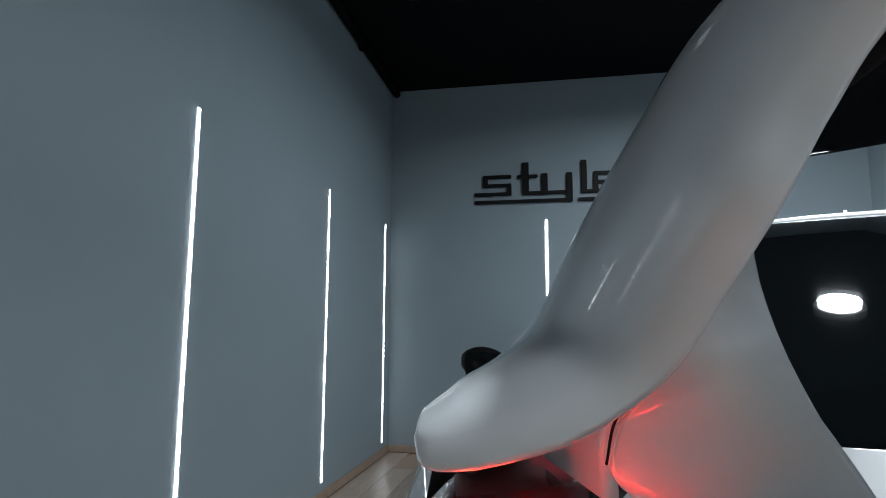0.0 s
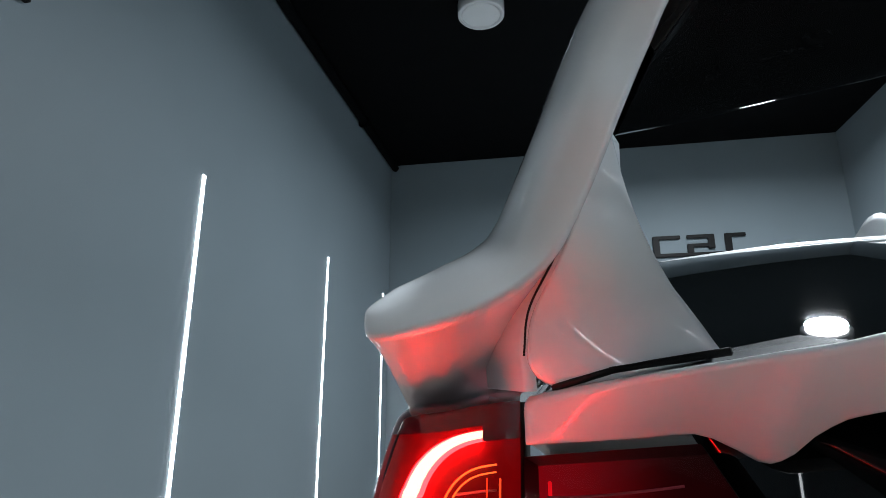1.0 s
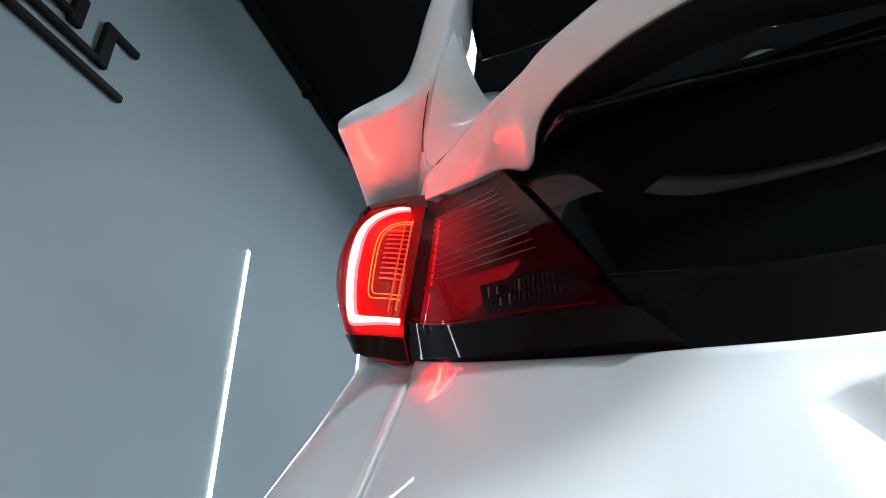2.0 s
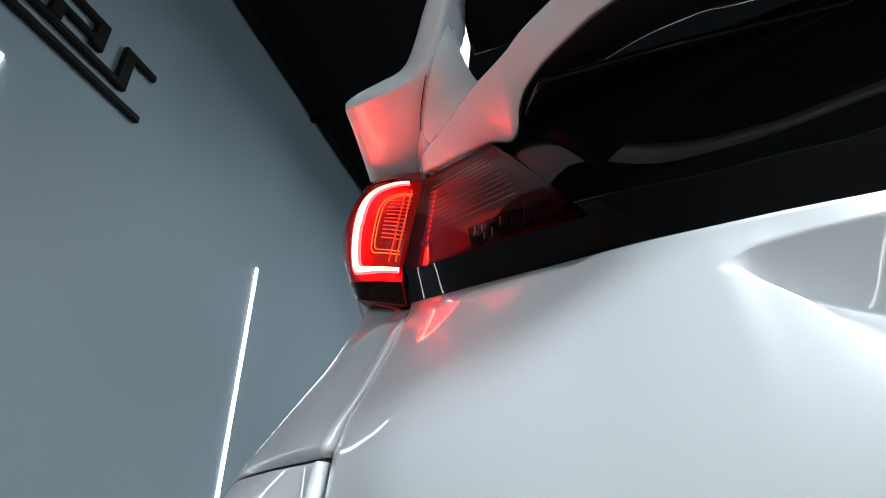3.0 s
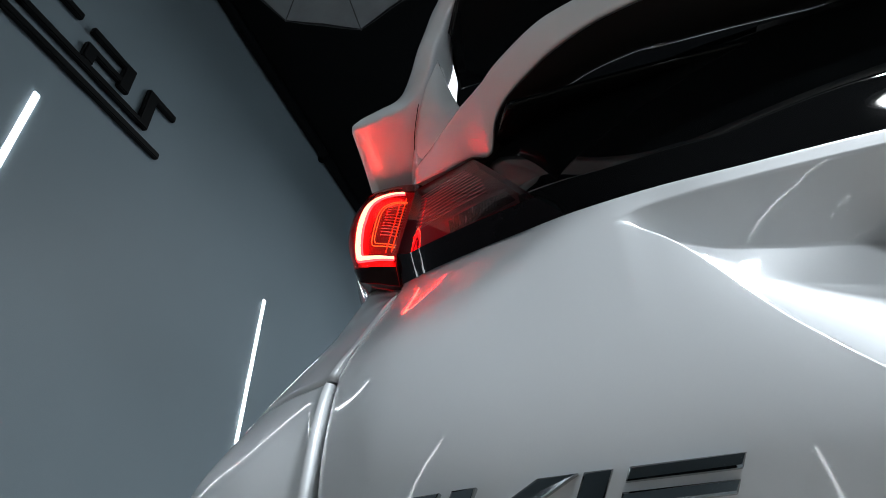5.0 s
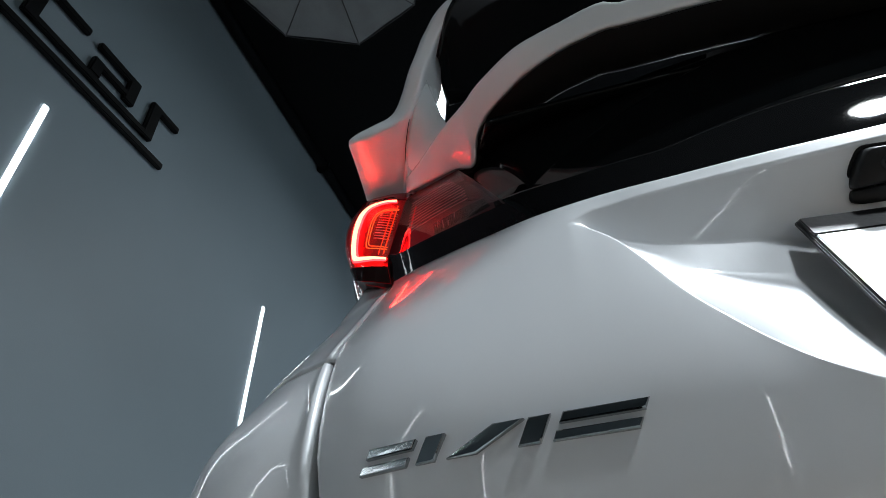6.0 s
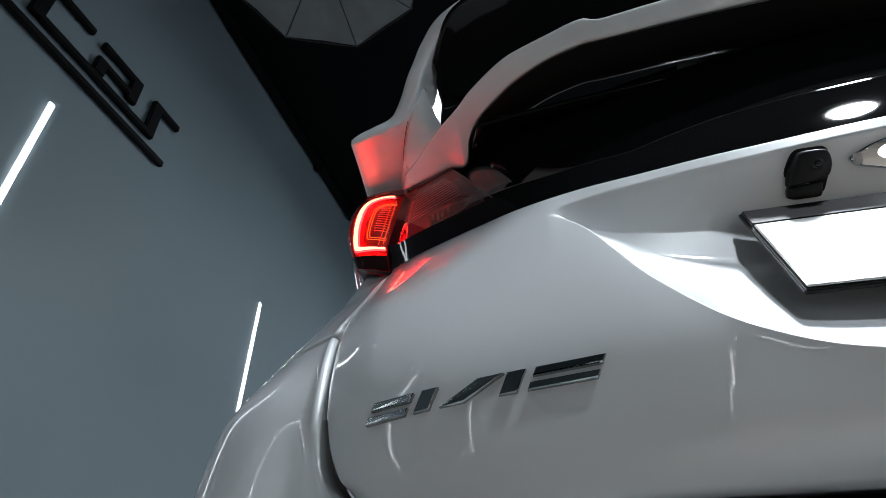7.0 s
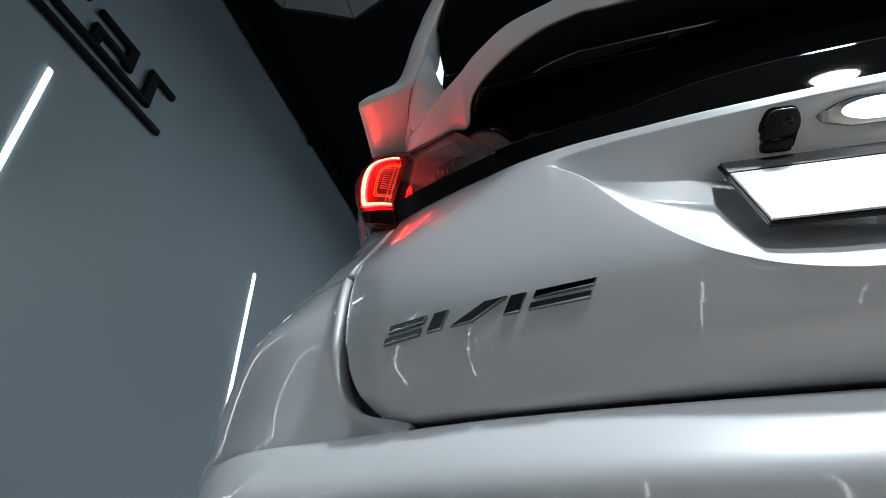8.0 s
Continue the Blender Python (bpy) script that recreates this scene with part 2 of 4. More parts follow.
def strip_light(x, y, z0, z1, facing):
    """A vertical light bar set on a wall: a channel with a diffuser."""
    ob = thing("strip_light", "slim vertical white light bar, switched on, on the wall", "wall light", "vertical wall light bars", at=(x, y, z0))
    w, h = 0.0115, z1 - z0
    # channel against the wall, glowing front face; built facing +x and turned
    turn = {"x": 0, "-y": -90, "-x": 180, "y": 90}[facing]
    ob.rotation_euler = (0, 0, radians(turn))
    box_part("channel", (0, 0.0015, -w - 0.001, w + 0.001, -0.001, h + 0.001), WHITEMETAL, ob, 0.0004)
    box_part("diffuser", (0.0015, 0.005, -w, w, 0, h), STRIP, ob, 0.0015, "glowing white diffuser")
    return ob


for sy in (-2.3, -0.7, 0.905, 2.51, 4.137, 5.598):
    strip_light(XL, sy, 0.128, 2.18, "x")
# East bars are unseen, added by symmetry to brighten the wall opposite.
for sy in (-2.3, -0.69, 0.928):
    strip_light(XR, sy, 0.135, 2.175, "-x")
for sx in (-0.05, 1.26, 2.55):
    strip_light(sx, YF, 0.128, 2.217, "-y")
for sx in (-0.05, 1.26, 2.55):
    strip_light(sx, YB, 0.135, 2.175, "y")


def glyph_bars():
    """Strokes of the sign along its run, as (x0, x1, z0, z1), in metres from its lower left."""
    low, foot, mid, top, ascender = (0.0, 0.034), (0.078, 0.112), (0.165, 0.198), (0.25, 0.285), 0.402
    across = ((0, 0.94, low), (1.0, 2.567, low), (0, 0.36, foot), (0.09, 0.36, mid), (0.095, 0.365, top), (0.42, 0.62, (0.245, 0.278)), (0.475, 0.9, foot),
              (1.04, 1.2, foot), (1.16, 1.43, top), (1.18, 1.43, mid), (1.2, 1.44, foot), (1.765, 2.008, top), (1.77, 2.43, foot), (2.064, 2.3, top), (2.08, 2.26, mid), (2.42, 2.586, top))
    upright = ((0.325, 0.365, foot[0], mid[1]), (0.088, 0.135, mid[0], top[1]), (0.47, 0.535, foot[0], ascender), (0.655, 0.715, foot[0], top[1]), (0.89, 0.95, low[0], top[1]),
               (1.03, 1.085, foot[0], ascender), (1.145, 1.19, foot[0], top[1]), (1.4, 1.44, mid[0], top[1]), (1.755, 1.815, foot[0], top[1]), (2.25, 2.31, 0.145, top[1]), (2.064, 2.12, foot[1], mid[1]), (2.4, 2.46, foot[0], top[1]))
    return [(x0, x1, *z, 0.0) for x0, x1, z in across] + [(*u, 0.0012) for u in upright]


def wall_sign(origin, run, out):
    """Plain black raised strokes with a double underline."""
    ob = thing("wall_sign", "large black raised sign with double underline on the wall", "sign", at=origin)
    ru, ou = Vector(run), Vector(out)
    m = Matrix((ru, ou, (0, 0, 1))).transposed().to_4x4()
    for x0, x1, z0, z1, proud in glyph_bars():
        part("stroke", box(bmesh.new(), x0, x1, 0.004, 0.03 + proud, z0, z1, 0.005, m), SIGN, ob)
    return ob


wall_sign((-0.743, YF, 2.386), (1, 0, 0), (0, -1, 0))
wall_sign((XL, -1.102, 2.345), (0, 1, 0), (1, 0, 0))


def downlight(x, y, lit):
    label = "round white surface-mounted ceiling downlight, " + ("switched on" if lit else "switched off")
    ob = thing("ceiling_downlight", label, "ceiling light", "round ceiling downlights", at=(x, y, H))
    part("housing", turned([(0.15, 0), (0.15, -0.085), (0.146, -0.09), (0.125, -0.09), (0.122, -0.08)], 40), WHITEMETAL, ob)
    d = part("diffuser", turned([(0.12, -0.081), (0.12, -0.087), (0.112, -0.088)], 40), DISC if lit else WHITEMETAL, ob)
    return ob


downlight(-0.325, 3.36, False)
for lx, ly, watts, spread in LIT:
    downlight(lx, ly, True)


def ceiling_rail():
    """A black pipe along the edge of wall and ceiling, with clips."""
    ob = thing("ceiling_rail", "black cable pipe with clips along the ceiling edge", "cable pipe", at=(XL, 0, 0))
    part("pipe", tube([(0.05, YB + 0.05, H - 0.04), (0.05, YF - 0.02, H - 0.04)], 0.036, 12), CEIL, ob)
    for y in (-2.7, -0.85, 1.0, 2.85, 4.7):
        part("clip", box(bmesh.new(), 0.002, 0.095, y - 0.025, y + 0.025, H - 0.086, H, 0.012), CEIL, ob)
    return ob


ceiling_rail()


def softbox():
    """An eight-sided fabric softbox hung below the ceiling, face down."""
    ob = thing("softbox", "grey eight-sided fabric softbox hanging face down under the ceiling", "softbox", at=(-0.66, 1.03, 3.0))
    prof = ((0.47, 0.0), (0.47, 0.02), (0.4, 0.18), (0.26, 0.34), (0.08, 0.42))

    def corner(k, r, z):
        a = 2 * math.pi * k / 32
        return (r * math.cos(a), r * math.sin(a), z)
    rows = [[corner(k, r * (1 - 0.07 * math.sin(math.pi * (k % 4) / 4)), z) for k in range(32)] for r, z in prof]
    thick(part("hood", grid(rows, close_u=True, smooth=False), BLACKTRIM, ob), 0.004)
    rows = [[corner(k, r * (1 - 0.07 * math.sin(math.pi * (k % 4) / 4)), z + 0.012 * math.sin(math.pi * (k % 4) / 4) * r / 0.46) for k in range(32)] for r, z in ((0.462, 0.002), (0.42, 0.006), (0.3, 0.03), (0.15, 0.05), (0.02, 0.06))]
    thick(part("front_cloth", grid(rows, close_u=True, smooth=False), FABRIC, ob, "creased grey front cloth"), 0.002)
    for k in range(8):
        part("rib", tube([corner(k * 4, r, z) for r, z in ((0.47, -0.001), (0.42, 0.004), (0.3, 0.027), (0.15, 0.047), (0.03, 0.057))], 0.003, 6), BLACKTRIM, ob)
    part("hanger", tube([(0, 0, 0.4), (0, 0, H - 3.0)], 0.016, 10), BLACKTRIM, ob)
    return ob


softbox()


# ---- the car ----
car = thing("hatchback_car", "white hatchback car with rear wing and lit tail lights", "car", at=(0, 0, 0))

# lines of the tailgate, as functions of x from the left gap to the middle
TY = curve([0, 0.05, 0.1, 0.15, 0.2, 0.25, 0.3, 0.4, 0.556, 0.656], [0.424, 0.373, 0.335, 0.301, 0.27, 0.25, 0.24, 0.228, 0.22, 0.217])
TZ = curve([0, 0.05, 0.1, 0.15, 0.2, 0.25, 0.3, 0.4, 0.556, 0.656], [0.899, 0.881, 0.869, 0.859, 0.851, 0.8465, 0.846, 0.849, 0.856, 0.858])
MY = curve([-0.02, 0.0, 0.064, 0.15, 0.253, 0.35, 0.45, 0.656], [0.278, 0.264, 0.225, 0.198, 0.18, 0.163, 0.152, 0.147])
BY = curve([-0.02, 0.01, 0.05, 0.1, 0.15, 0.2, 0.3, 0.4, 0.656], [0.27, 0.262, 0.248, 0.228, 0.21, 0.199, 0.188, 0.182, 0.176])
BZ = curve([-0.02, 0.006, 0.012, 0.025, 0.045, 0.07, 0.1, 0.2, 0.656], [0.66, 0.645, 0.62, 0.595, 0.575, 0.563, 0.558, 0.555, 0.557])
TIP = 0.235
RY = curve([TIP, 0.25, 0.3, 0.4, 0.5, 0.656], [0.2435, 0.243, 0.236, 0.226, 0.22, 0.215])
RZ = curve([TIP, 0.25, 0.3, 0.4, 0.5, 0.656], [0.822, 0.828, 0.832, 0.836, 0.841, 0.845])
SY = curve([TIP, 0.26, 0.3, 0.35, 0.4, 0.5, 0.656], [0.2425, 0.244, 0.243, 0.246, 0.256, 0.265, 0.268])
SZ = curve([TIP, 0.26, 0.3, 0.35, 0.4, 0.5, 0.656], [0.818, 0.797, 0.784, 0.78, 0.78, 0.783, 0.785])
LY = curve([TIP, 0.26, 0.28, 0.3, 0.35, 0.4, 0.5, 0.656], [0.2415, 0.236, 0.233, 0.2335, 0.239, 0.246, 0.252, 0.254])
LZ = curve([TIP, 0.26, 0.28, 0.3, 0.35, 0.4, 0.5, 0.656], [0.816, 0.786, 0.766, 0.755, 0.746, 0.7425, 0.741, 0.741])
KY = curve([TIP, 0.26, 0.3, 0.35, 0.4, 0.444, 0.55, 0.656], [0.2405, 0.221, 0.186, 0.163, 0.153, 0.1485, 0.146, 0.145])
KZ = curve([TIP, 0.26, 0.3, 0.35, 0.4, 0.444, 0.55, 0.656], [0.814, 0.782, 0.705, 0.648, 0.623, 0.615, 0.613, 0.613])
GAPX = curve([0.56, 0.64, 0.68, 0.72, 0.76, 0.80, 0.84, 0.88, 0.92], [0.016, 0.015, 0.009, 0.003, -0.002, 0.005, 0.010, 0.012, 0.006])
GAPY = curve([0.56, 0.64, 0.68, 0.72, 0.76, 0.80, 0.84, 0.88, 0.92], [0.262, 0.263, 0.271, 0.288, 0.314, 0.340, 0.371, 0.404, 0.442])


def skin(x, z):
    """Depth of the plain tailgate skin."""
    zt, zm, zb = TZ(x), 0.635, BZ(x)
    if z >= zm:
        w = min(1, (z - zm) / (zt - zm))
        return MY(x) + (TY(x) - MY(x)) * w ** 1.45
    zc = min(0.585, (zm + zb) / 2 + 0.01)
    if z >= zc:
        return MY(x) + 0.005 * ((zm - z) / (zm - zc)) ** 2
    return MY(x) + 0.005 + (BY(x) + 0.004 - MY(x) - 0.005) * (zc - z) / max(1e-3, zc - zb)


def tailgate_column(x):
    """Points from the top edge to the bottom edge at x."""
    zt, zb = TZ(x), BZ(x)
    if x >= TIP:
        r, s, g, k = (RY(x), RZ(x)), (SY(x), SZ(x)), (LY(x), LZ(x)), (KY(x), KZ(x))
    else:
        q = [zt - (zt - 0.635) * f for f in (0.125, 0.14, 0.152, 0.165)]
        r, s, g, k = [(skin(x, z), z) for z in q]
    t = (TY(x), zt)
    pts = [(t[0] + 0.014, t[1] + 0.003), (t[0] + 0.003, t[1] + 0.0022)]

    def run(a, b, steps, curved=False):
        for u in steps:
            z = a[1] + (b[1] - a[1]) * u
            y = skin(x, z) if curved else a[0] + (b[0] - a[0]) * u
            pts.append((y, z))
    flat = x < TIP
    run(t, r, (0, 0.15, 0.5, 0.85), flat)
    run(r, s, (0, 0.05, 0.12, 0.3, 0.5, 0.7, 0.88, 0.95), flat)
    run(s, g, (0, 0.06, 0.15, 0.4, 0.7, 0.9), flat)
    for u in (0, 0.1, 0.2, 0.3, 0.45, 0.6, 0.75, 0.88, 0.95, 0.985):
        z = g[1] + (k[1] - g[1]) * u
        sag = 0.03 * max(0, g[1] - k[1]) * 4 * u * (1 - u)
        pts.append((skin(x, z) if flat else g[0] + (k[0] - g[0]) * u + sag, z))
    # from the crease back onto the plain skin
    for u in (0, 0.012, 0.03, 0.08, 0.16, 0.26, 0.38, 0.5, 0.62, 0.74, 0.86, 0.94, 0.98, 1):
        z = k[1] + (zb - k[1]) * u
        y = skin(x, z)
        if x >= TIP:
            y += (k[0] - skin(x, k[1])) * (1 - u) ** 6
        pts.append((y, z))
    pts.append((pts[-1][0] + 0.004, zb - 0.003))
    pts.append((pts[-1][0] + 0.02, zb - 0.003))
    return pts


def tailgate_panel():
    us = np.concatenate([np.linspace(0, 0.12, 16)[:-1], np.linspace(0.12, 0.34, 24)[:-1], np.linspace(0.34, 0.75, 46)[:-1], np.linspace(0.75, 1, 10)])
    cols = []
    for u in us:
        xa = 0.004 + (CX - 0.004) * u
        col = []
        for y, z in tailgate_column(xa):
            shift = (GAPX(min(max(z, 0.56), 0.92)) - 0.004) * max(0, 1 - u / 0.2)
            col.append((xa + shift, y, z))
        cols.append(col)
    edge = [(p[0] - 0.002, p[1] + 0.004, p[2]) for p in cols[0]]
    edge2 = [(p[0] - 0.001, p[1] + 0.03, p[2]) for p in cols[0]]
    cols = [edge2, edge] + cols
    rows = [both([c[j] for c in cols]) for j in range(len(cols[0]))]
    return thick(part("tailgate", grid(rows), PAINT, car, "white painted tailgate with number plate recess", (0, -1, 0)), 0.0012)


tailgate = tailgate_panel()

# dark body behind the shut lines
hollow = bmesh.new()
box(hollow, 0.06, 2 * CX - 0.06, 0.36, 0.9, 0.3, 0.86, 0.02)
part("inner_body", hollow, BLACKTRIM, car)

# black panel and lower rear window above the tailgate's edge
DIAGX = curve([0.845, 0.88, 0.945, 1.012, 1.075, 1.1], [0.203, 0.183, 0.153, 0.122, 0.092, 0.08])
LINE = curve([0.15, 0.25, 0.31, 0.35, 0.42, 0.5, 0.656], [0.914, 0.89, 0.89, 0.9, 0.917, 0.926, 0.931])


def backlight_y(x, z):
    """Depth of the evenly bowed lower window, which the garnish stands in front of."""
    d = x - 0.35
    return 0.312 - 0.22 * d + 0.36 * d * d + 2.5 * max(0, 0.2 - x) ** 2 + 0.345 * (z - 0.98)


def garnish_y(x, z):
    """Depth of the steep garnish."""
    return TY(x) + 0.005 + 0.205 * (z - TZ(x)) + 0.8 * max(0, z - TZ(x)) ** 2


def black_panel():
    rows = []
    for j in range(15):
        v = j / 12
        row = []
        for u in np.linspace(0, 1, 50):
            z = TZ(0.25) + (0.925 - TZ(0.25)) * min(v, 1)
            x = DIAGX(z) - 0.008 + (CX - DIAGX(z) + 0.008) * u
            zz = TZ(x) + 0.003 + (LINE(x) - TZ(x) - 0.003) * min(v, 1)
            y = garnish_y(x, zz)
            if j > 12:
                y, zz = y + 0.002 + 0.028 * (j - 13), zz + 0.002
            row.append((x, y, zz))
        rows.append(both(row))
    return part("rear_garnish", grid(rows), GLOSS, car, "gloss black tailgate garnish", (0, -1, 0))


def lower_window():
    rows = []
    for v in np.linspace(0, 1, 14):
        row = []
        for u in np.linspace(0, 1, 50):
            zc = 0.91 + (1.105 - 0.91) * v
            x = DIAGX(zc) + (CX - DIAGX(zc)) * u
            z = LINE(x) - 0.02 + (1.105 - LINE(x) + 0.02) * v
            row.append((x, backlight_y(x, z), z))
        rows.append(both(row))
    return thick(part("rear_window", grid(rows), GLASS, car, "dark tinted lower rear window", (0, -1, 0)), 0.004)


black_panel()
lower_window()

# tail lights: outer piece on the body, inner piece on the tailgate
OUTER = spline([(0.002, 0.409), (-0.027, 0.411), (-0.055, 0.424), (-0.062, 0.469), (-0.077, 0.508), (-0.094, 0.567), (-0.114, 0.65), (-0.134, 0.72)], 57)


def outer_plan(s, grow=0.0):
    """The lamp's outline at its crease, s from the split round the corner."""
    i = s * 56
    k = min(int(i), 55)
    q = OUTER[k] + (OUTER[k + 1] - OUTER[k]) * (i - k)
    d = OUTER[min(k + 2, 56)] - OUTER[max(k - 1, 0)]
    n = np.array([d[1], -d[0]]) / np.linalg.norm(d)
    if n.dot(q - np.array([0.1, 0.65])) < 0:
        n = -n
    return q + n * grow


ZTOP = curve([0, 0.1, 0.2, 0.4, 0.55, 0.7, 0.85, 1], [1.095, 1.092, 1.088, 1.084, 1.07, 1.045, 1.015, 0.99])
ZBOT = curve([0, 0.2, 0.36, 0.5, 0.7, 0.85, 1], [0.9, 0.908, 0.918, 0.927, 0.94, 0.955, 0.97])
CREASE = 0.13
UNDERCUT = curve([0, 0.06, 0.1, 0.12, CREASE, 0.14, 0.18, 1.0], [1.0, 0.5, 0.16, 0.03, 0.0, 0.0, 0.0, 0.0])


def outer_point(s, v, grow=0.0):
    """A point of the outer lamp's skin: s round the corner, v up; it turns under below the crease, bulges and leans back above it."""
    w = max(0, (v - CREASE) / (1 - CREASE))
    q = outer_plan(s, grow - UNDERCUT(v) * (0.02 - 0.011 * min(1, s / 0.35)) + 0.066 * w * (1 - w) * min(1, s / 0.3))
    z0, z1 = ZBOT(s), ZTOP(s)
    lean = w ** 0.92
    return (q[0] - 0.0142 * lean * min(1, s / 0.35), q[1] + 0.0787 * lean * max(0, 1 - 0.9 * s), z0 + (z1 - z0) * v)


def outer_normal(s, v):
    """The way that the lens faces."""
    a, b = Vector(outer_point(min(s + 0.01, 1), v)), Vector(outer_point(max(s - 0.01, 0), v))
    c, d = Vector(outer_point(s, min(v + 0.02, 1))), Vector(outer_point(s, max(v - 0.02, 0)))
    n = (a - b).cross(c - d).normalized()
    return n if n.y < 0.3 and n.dot(Vector((-0.5, -0.8, 0.2))) > 0 else -n


def deep(s):
    """How far the lamp's bowl lies behind its lens."""
    return 0.02 - 0.0155 * min(1, s / 0.34)


def tail_light(parent):
    lamp = part("tail_light", grid([[outer_point(s, v, -deep(s)) for s in np.linspace(0, 1, 44)] for v in np.linspace(0, 1, 20)]), RED_GLOW, parent, "lit red tail light wrapped round the car's corner")
    rows = [[outer_point(s, v) for s in np.linspace(0, 1, 44)] for v in np.concatenate([np.linspace(0, 0.16, 12)[:-1], np.linspace(0.16, 0.9, 18), [0.95, 0.985, 1.0]])]
    lens = part("lens", grid(rows), LENS_RED, lamp, "glossy red lens", (-0.6, -0.8, 0.2))
    cap = [[outer_point(s, v, 0.0008) for s in np.linspace(0, 1, 44)] for v in (0.945, 0.97, 0.99, 1.0)]
    for dy, dz in ((0.012, 0.004), (0.03, 0.007), (0.08, 0.01), (0.15, 0.011)):
        cap.append([(p[0] + dy * 0.35 * (s / 43), p[1] + dy * (1 - 0.7 * s / 43), p[2] + dz) for s, p in enumerate(cap[3])])
    part("upper_cover", grid(cap), DARK_RED, lamp, "dark red upper edge", (-0.4, -0.6, 0.7))
    foot = [outer_point(s, 0.0) for s in np.linspace(0, 1, 44)]
    part("foot", grid([[(p[0] + d * 0.6, p[1] + d, p[2]) for p in foot] for d in (0.0, 0.02, 0.05)]), BLACKTRIM, lamp, "", (0, 0, -1))
    # end wall at the split
    w = []
    for dx in (0.0, 0.002):
        w.append([(outer_point(0, v)[0] + dx, outer_point(0, v)[1] + 0.001 + 0.05 * dx, outer_point(0, v)[2]) for v in np.linspace(0, 1, 12)])
    w.append([(p[0] + 0.001, p[1] + 0.06, p[2]) for p in w[1]])
    part("end_wall", grid(w), RUBBER, lamp)
    # black lower border
    rows = [[outer_point(s, v, 0.0015) for s in np.linspace(0, 0.8, 30)] for v in np.linspace(0, 0.085, 8)]
    part("lower_cover", grid(rows), LENS_BLACK, lamp, "black lower lens edge", (-0.6, -0.8, 0))

    # bright guide shaped like a bracket, with a fine line inside it
    def bracket(s_out, v_top, v_bot, s_in, depth, n, s_end=0.05):
        """Upper bar that sweeps round in a wide bow, upright, sharp corner, lower bar."""
        v_mid = v_bot + 0.58 * (v_top - v_bot)
        pts = []
        for k in range(n):
            a = 3 * k / (n - 1)
            if a < 1.5:
                h = a / 1.5 * math.pi / 2
                pts.append((s_in + (s_out - s_in) * math.sin(h) ** 0.62, v_mid + (v_top - v_mid) * math.cos(h) ** 0.62))
            elif a < 2.1:
                pts.append((s_out, v_mid + (v_bot - v_mid) * (a - 1.5) / 0.6))
            else:
                pts.append((s_out + (s_end - s_out) * (a - 2.1) / 0.9, v_bot))
        p = np.array(pts)
        for _ in range(3):
            q = p.copy()
            q[1:-1] = (p[:-2] + 2 * p[1:-1] + p[2:]) / 4
            p = q
        return [(outer_point(max(0, a), b, -depth * deep(max(0, a))), outer_normal(max(0, a), b)) for a, b in p]

    def ribbon(mid, width, rise):
        """A flat bar that lies along the lens, with a rounded face."""
        pts = [Vector(p) for p, n in mid]
        rows = []
        for i, p in enumerate(pts):
            d = (pts[min(i + 1, len(pts) - 1)] - pts[max(i - 1, 0)]).normalized()
            n = Vector(mid[i][1])
            side = d.cross(n).normalized()
            w2 = width[i]
            rows.append([p - side * w2, p - side * w2 * 0.7 + n * rise, p + side * w2 * 0.7 + n * rise, p + side * w2, p - n * 0.001])
        return grid(rows, close_u=True, caps=True)
    mid = bracket(0.24, 0.915, 0.165, 0.08, 0.5, 70, 0.03)
    part("light_guide", ribbon(mid, [0.0034 + 0.0032 * math.sin(math.pi * min(1, k / 66)) ** 1.2 for k in range(70)], 0.002), GUIDE, lamp, "glowing bracket-shaped light guide")
    part("guide_core", ribbon([(tuple(Vector(p) + n * 0.0012), n) for p, n in mid], [0.0024 + 0.0024 * math.sin(math.pi * min(1, k / 66)) ** 1.2 for k in range(70)], 0.002), GUIDE_OVERLAY, lamp, "white overlay for the light guide's blown-out middle")
    for s_out, v_top, v_bot, r in ((0.186, 0.83, 0.3, 0.0006), (0.174, 0.81, 0.325, 0.0005)):
        part("inner_guide", tube([p for p, n in bracket(s_out, v_top, v_bot, 0.06, 0.75, 50, 0.055)], r, 6), GUIDE_THIN, lamp, "fine orange light line")
    for k in range(11):
        v = 0.42 + k * 0.034
        part("rib", tube([outer_point(s, v + 0.03 * s, -0.85 * deep(s)) for s in np.linspace(0.06, 0.155, 8)], 0.0008, 5), RIB, lamp)
    for x, w in ((-0.0092, 0.0011), (-0.016, 0.0006)):
        box_part("bar", (x, x + w, -0.001, 0.001, 0.0, 0.118), GUIDE_DIM, lamp, 0.0003, "thin orange vertical light line", tilted_bar(0.424, 0.945, 0.469, 1.062))
    rows = [[outer_point(s, v, 0.0009) for s in np.linspace(0, 0.085, 6)] for v in np.linspace(0.9, 0.97, 6)]
    part("corner_cover", grid(rows), DARK_RED, lamp, "dark red corner patch", (-0.6, -0.8, 0))
    return lamp


# the inner lamp turns under below this line
CRY = curve([0.0045, 0.02, 0.05, 0.1, 0.15, 0.172], [0.4085, 0.3985, 0.3685, 0.331, 0.297, 0.281])
CRZ = curve([0.0045, 0.05, 0.1, 0.15, 0.172], [0.9300, 0.909, 0.897, 0.886, 0.880])
FOLD = 0.2


def tilted_bar(y0, z0, y1, z1):
    """A frame at (0, y0, z0) whose z runs up towards (y1, z1)."""
    up = Vector((0, y1 - y0, z1 - z0)).normalized()
    m = Matrix((Vector((1, 0, 0)), up.cross(Vector((1, 0, 0))), up)).transposed().to_4x4()
    m.translation = (0, y0, z0)
    return m


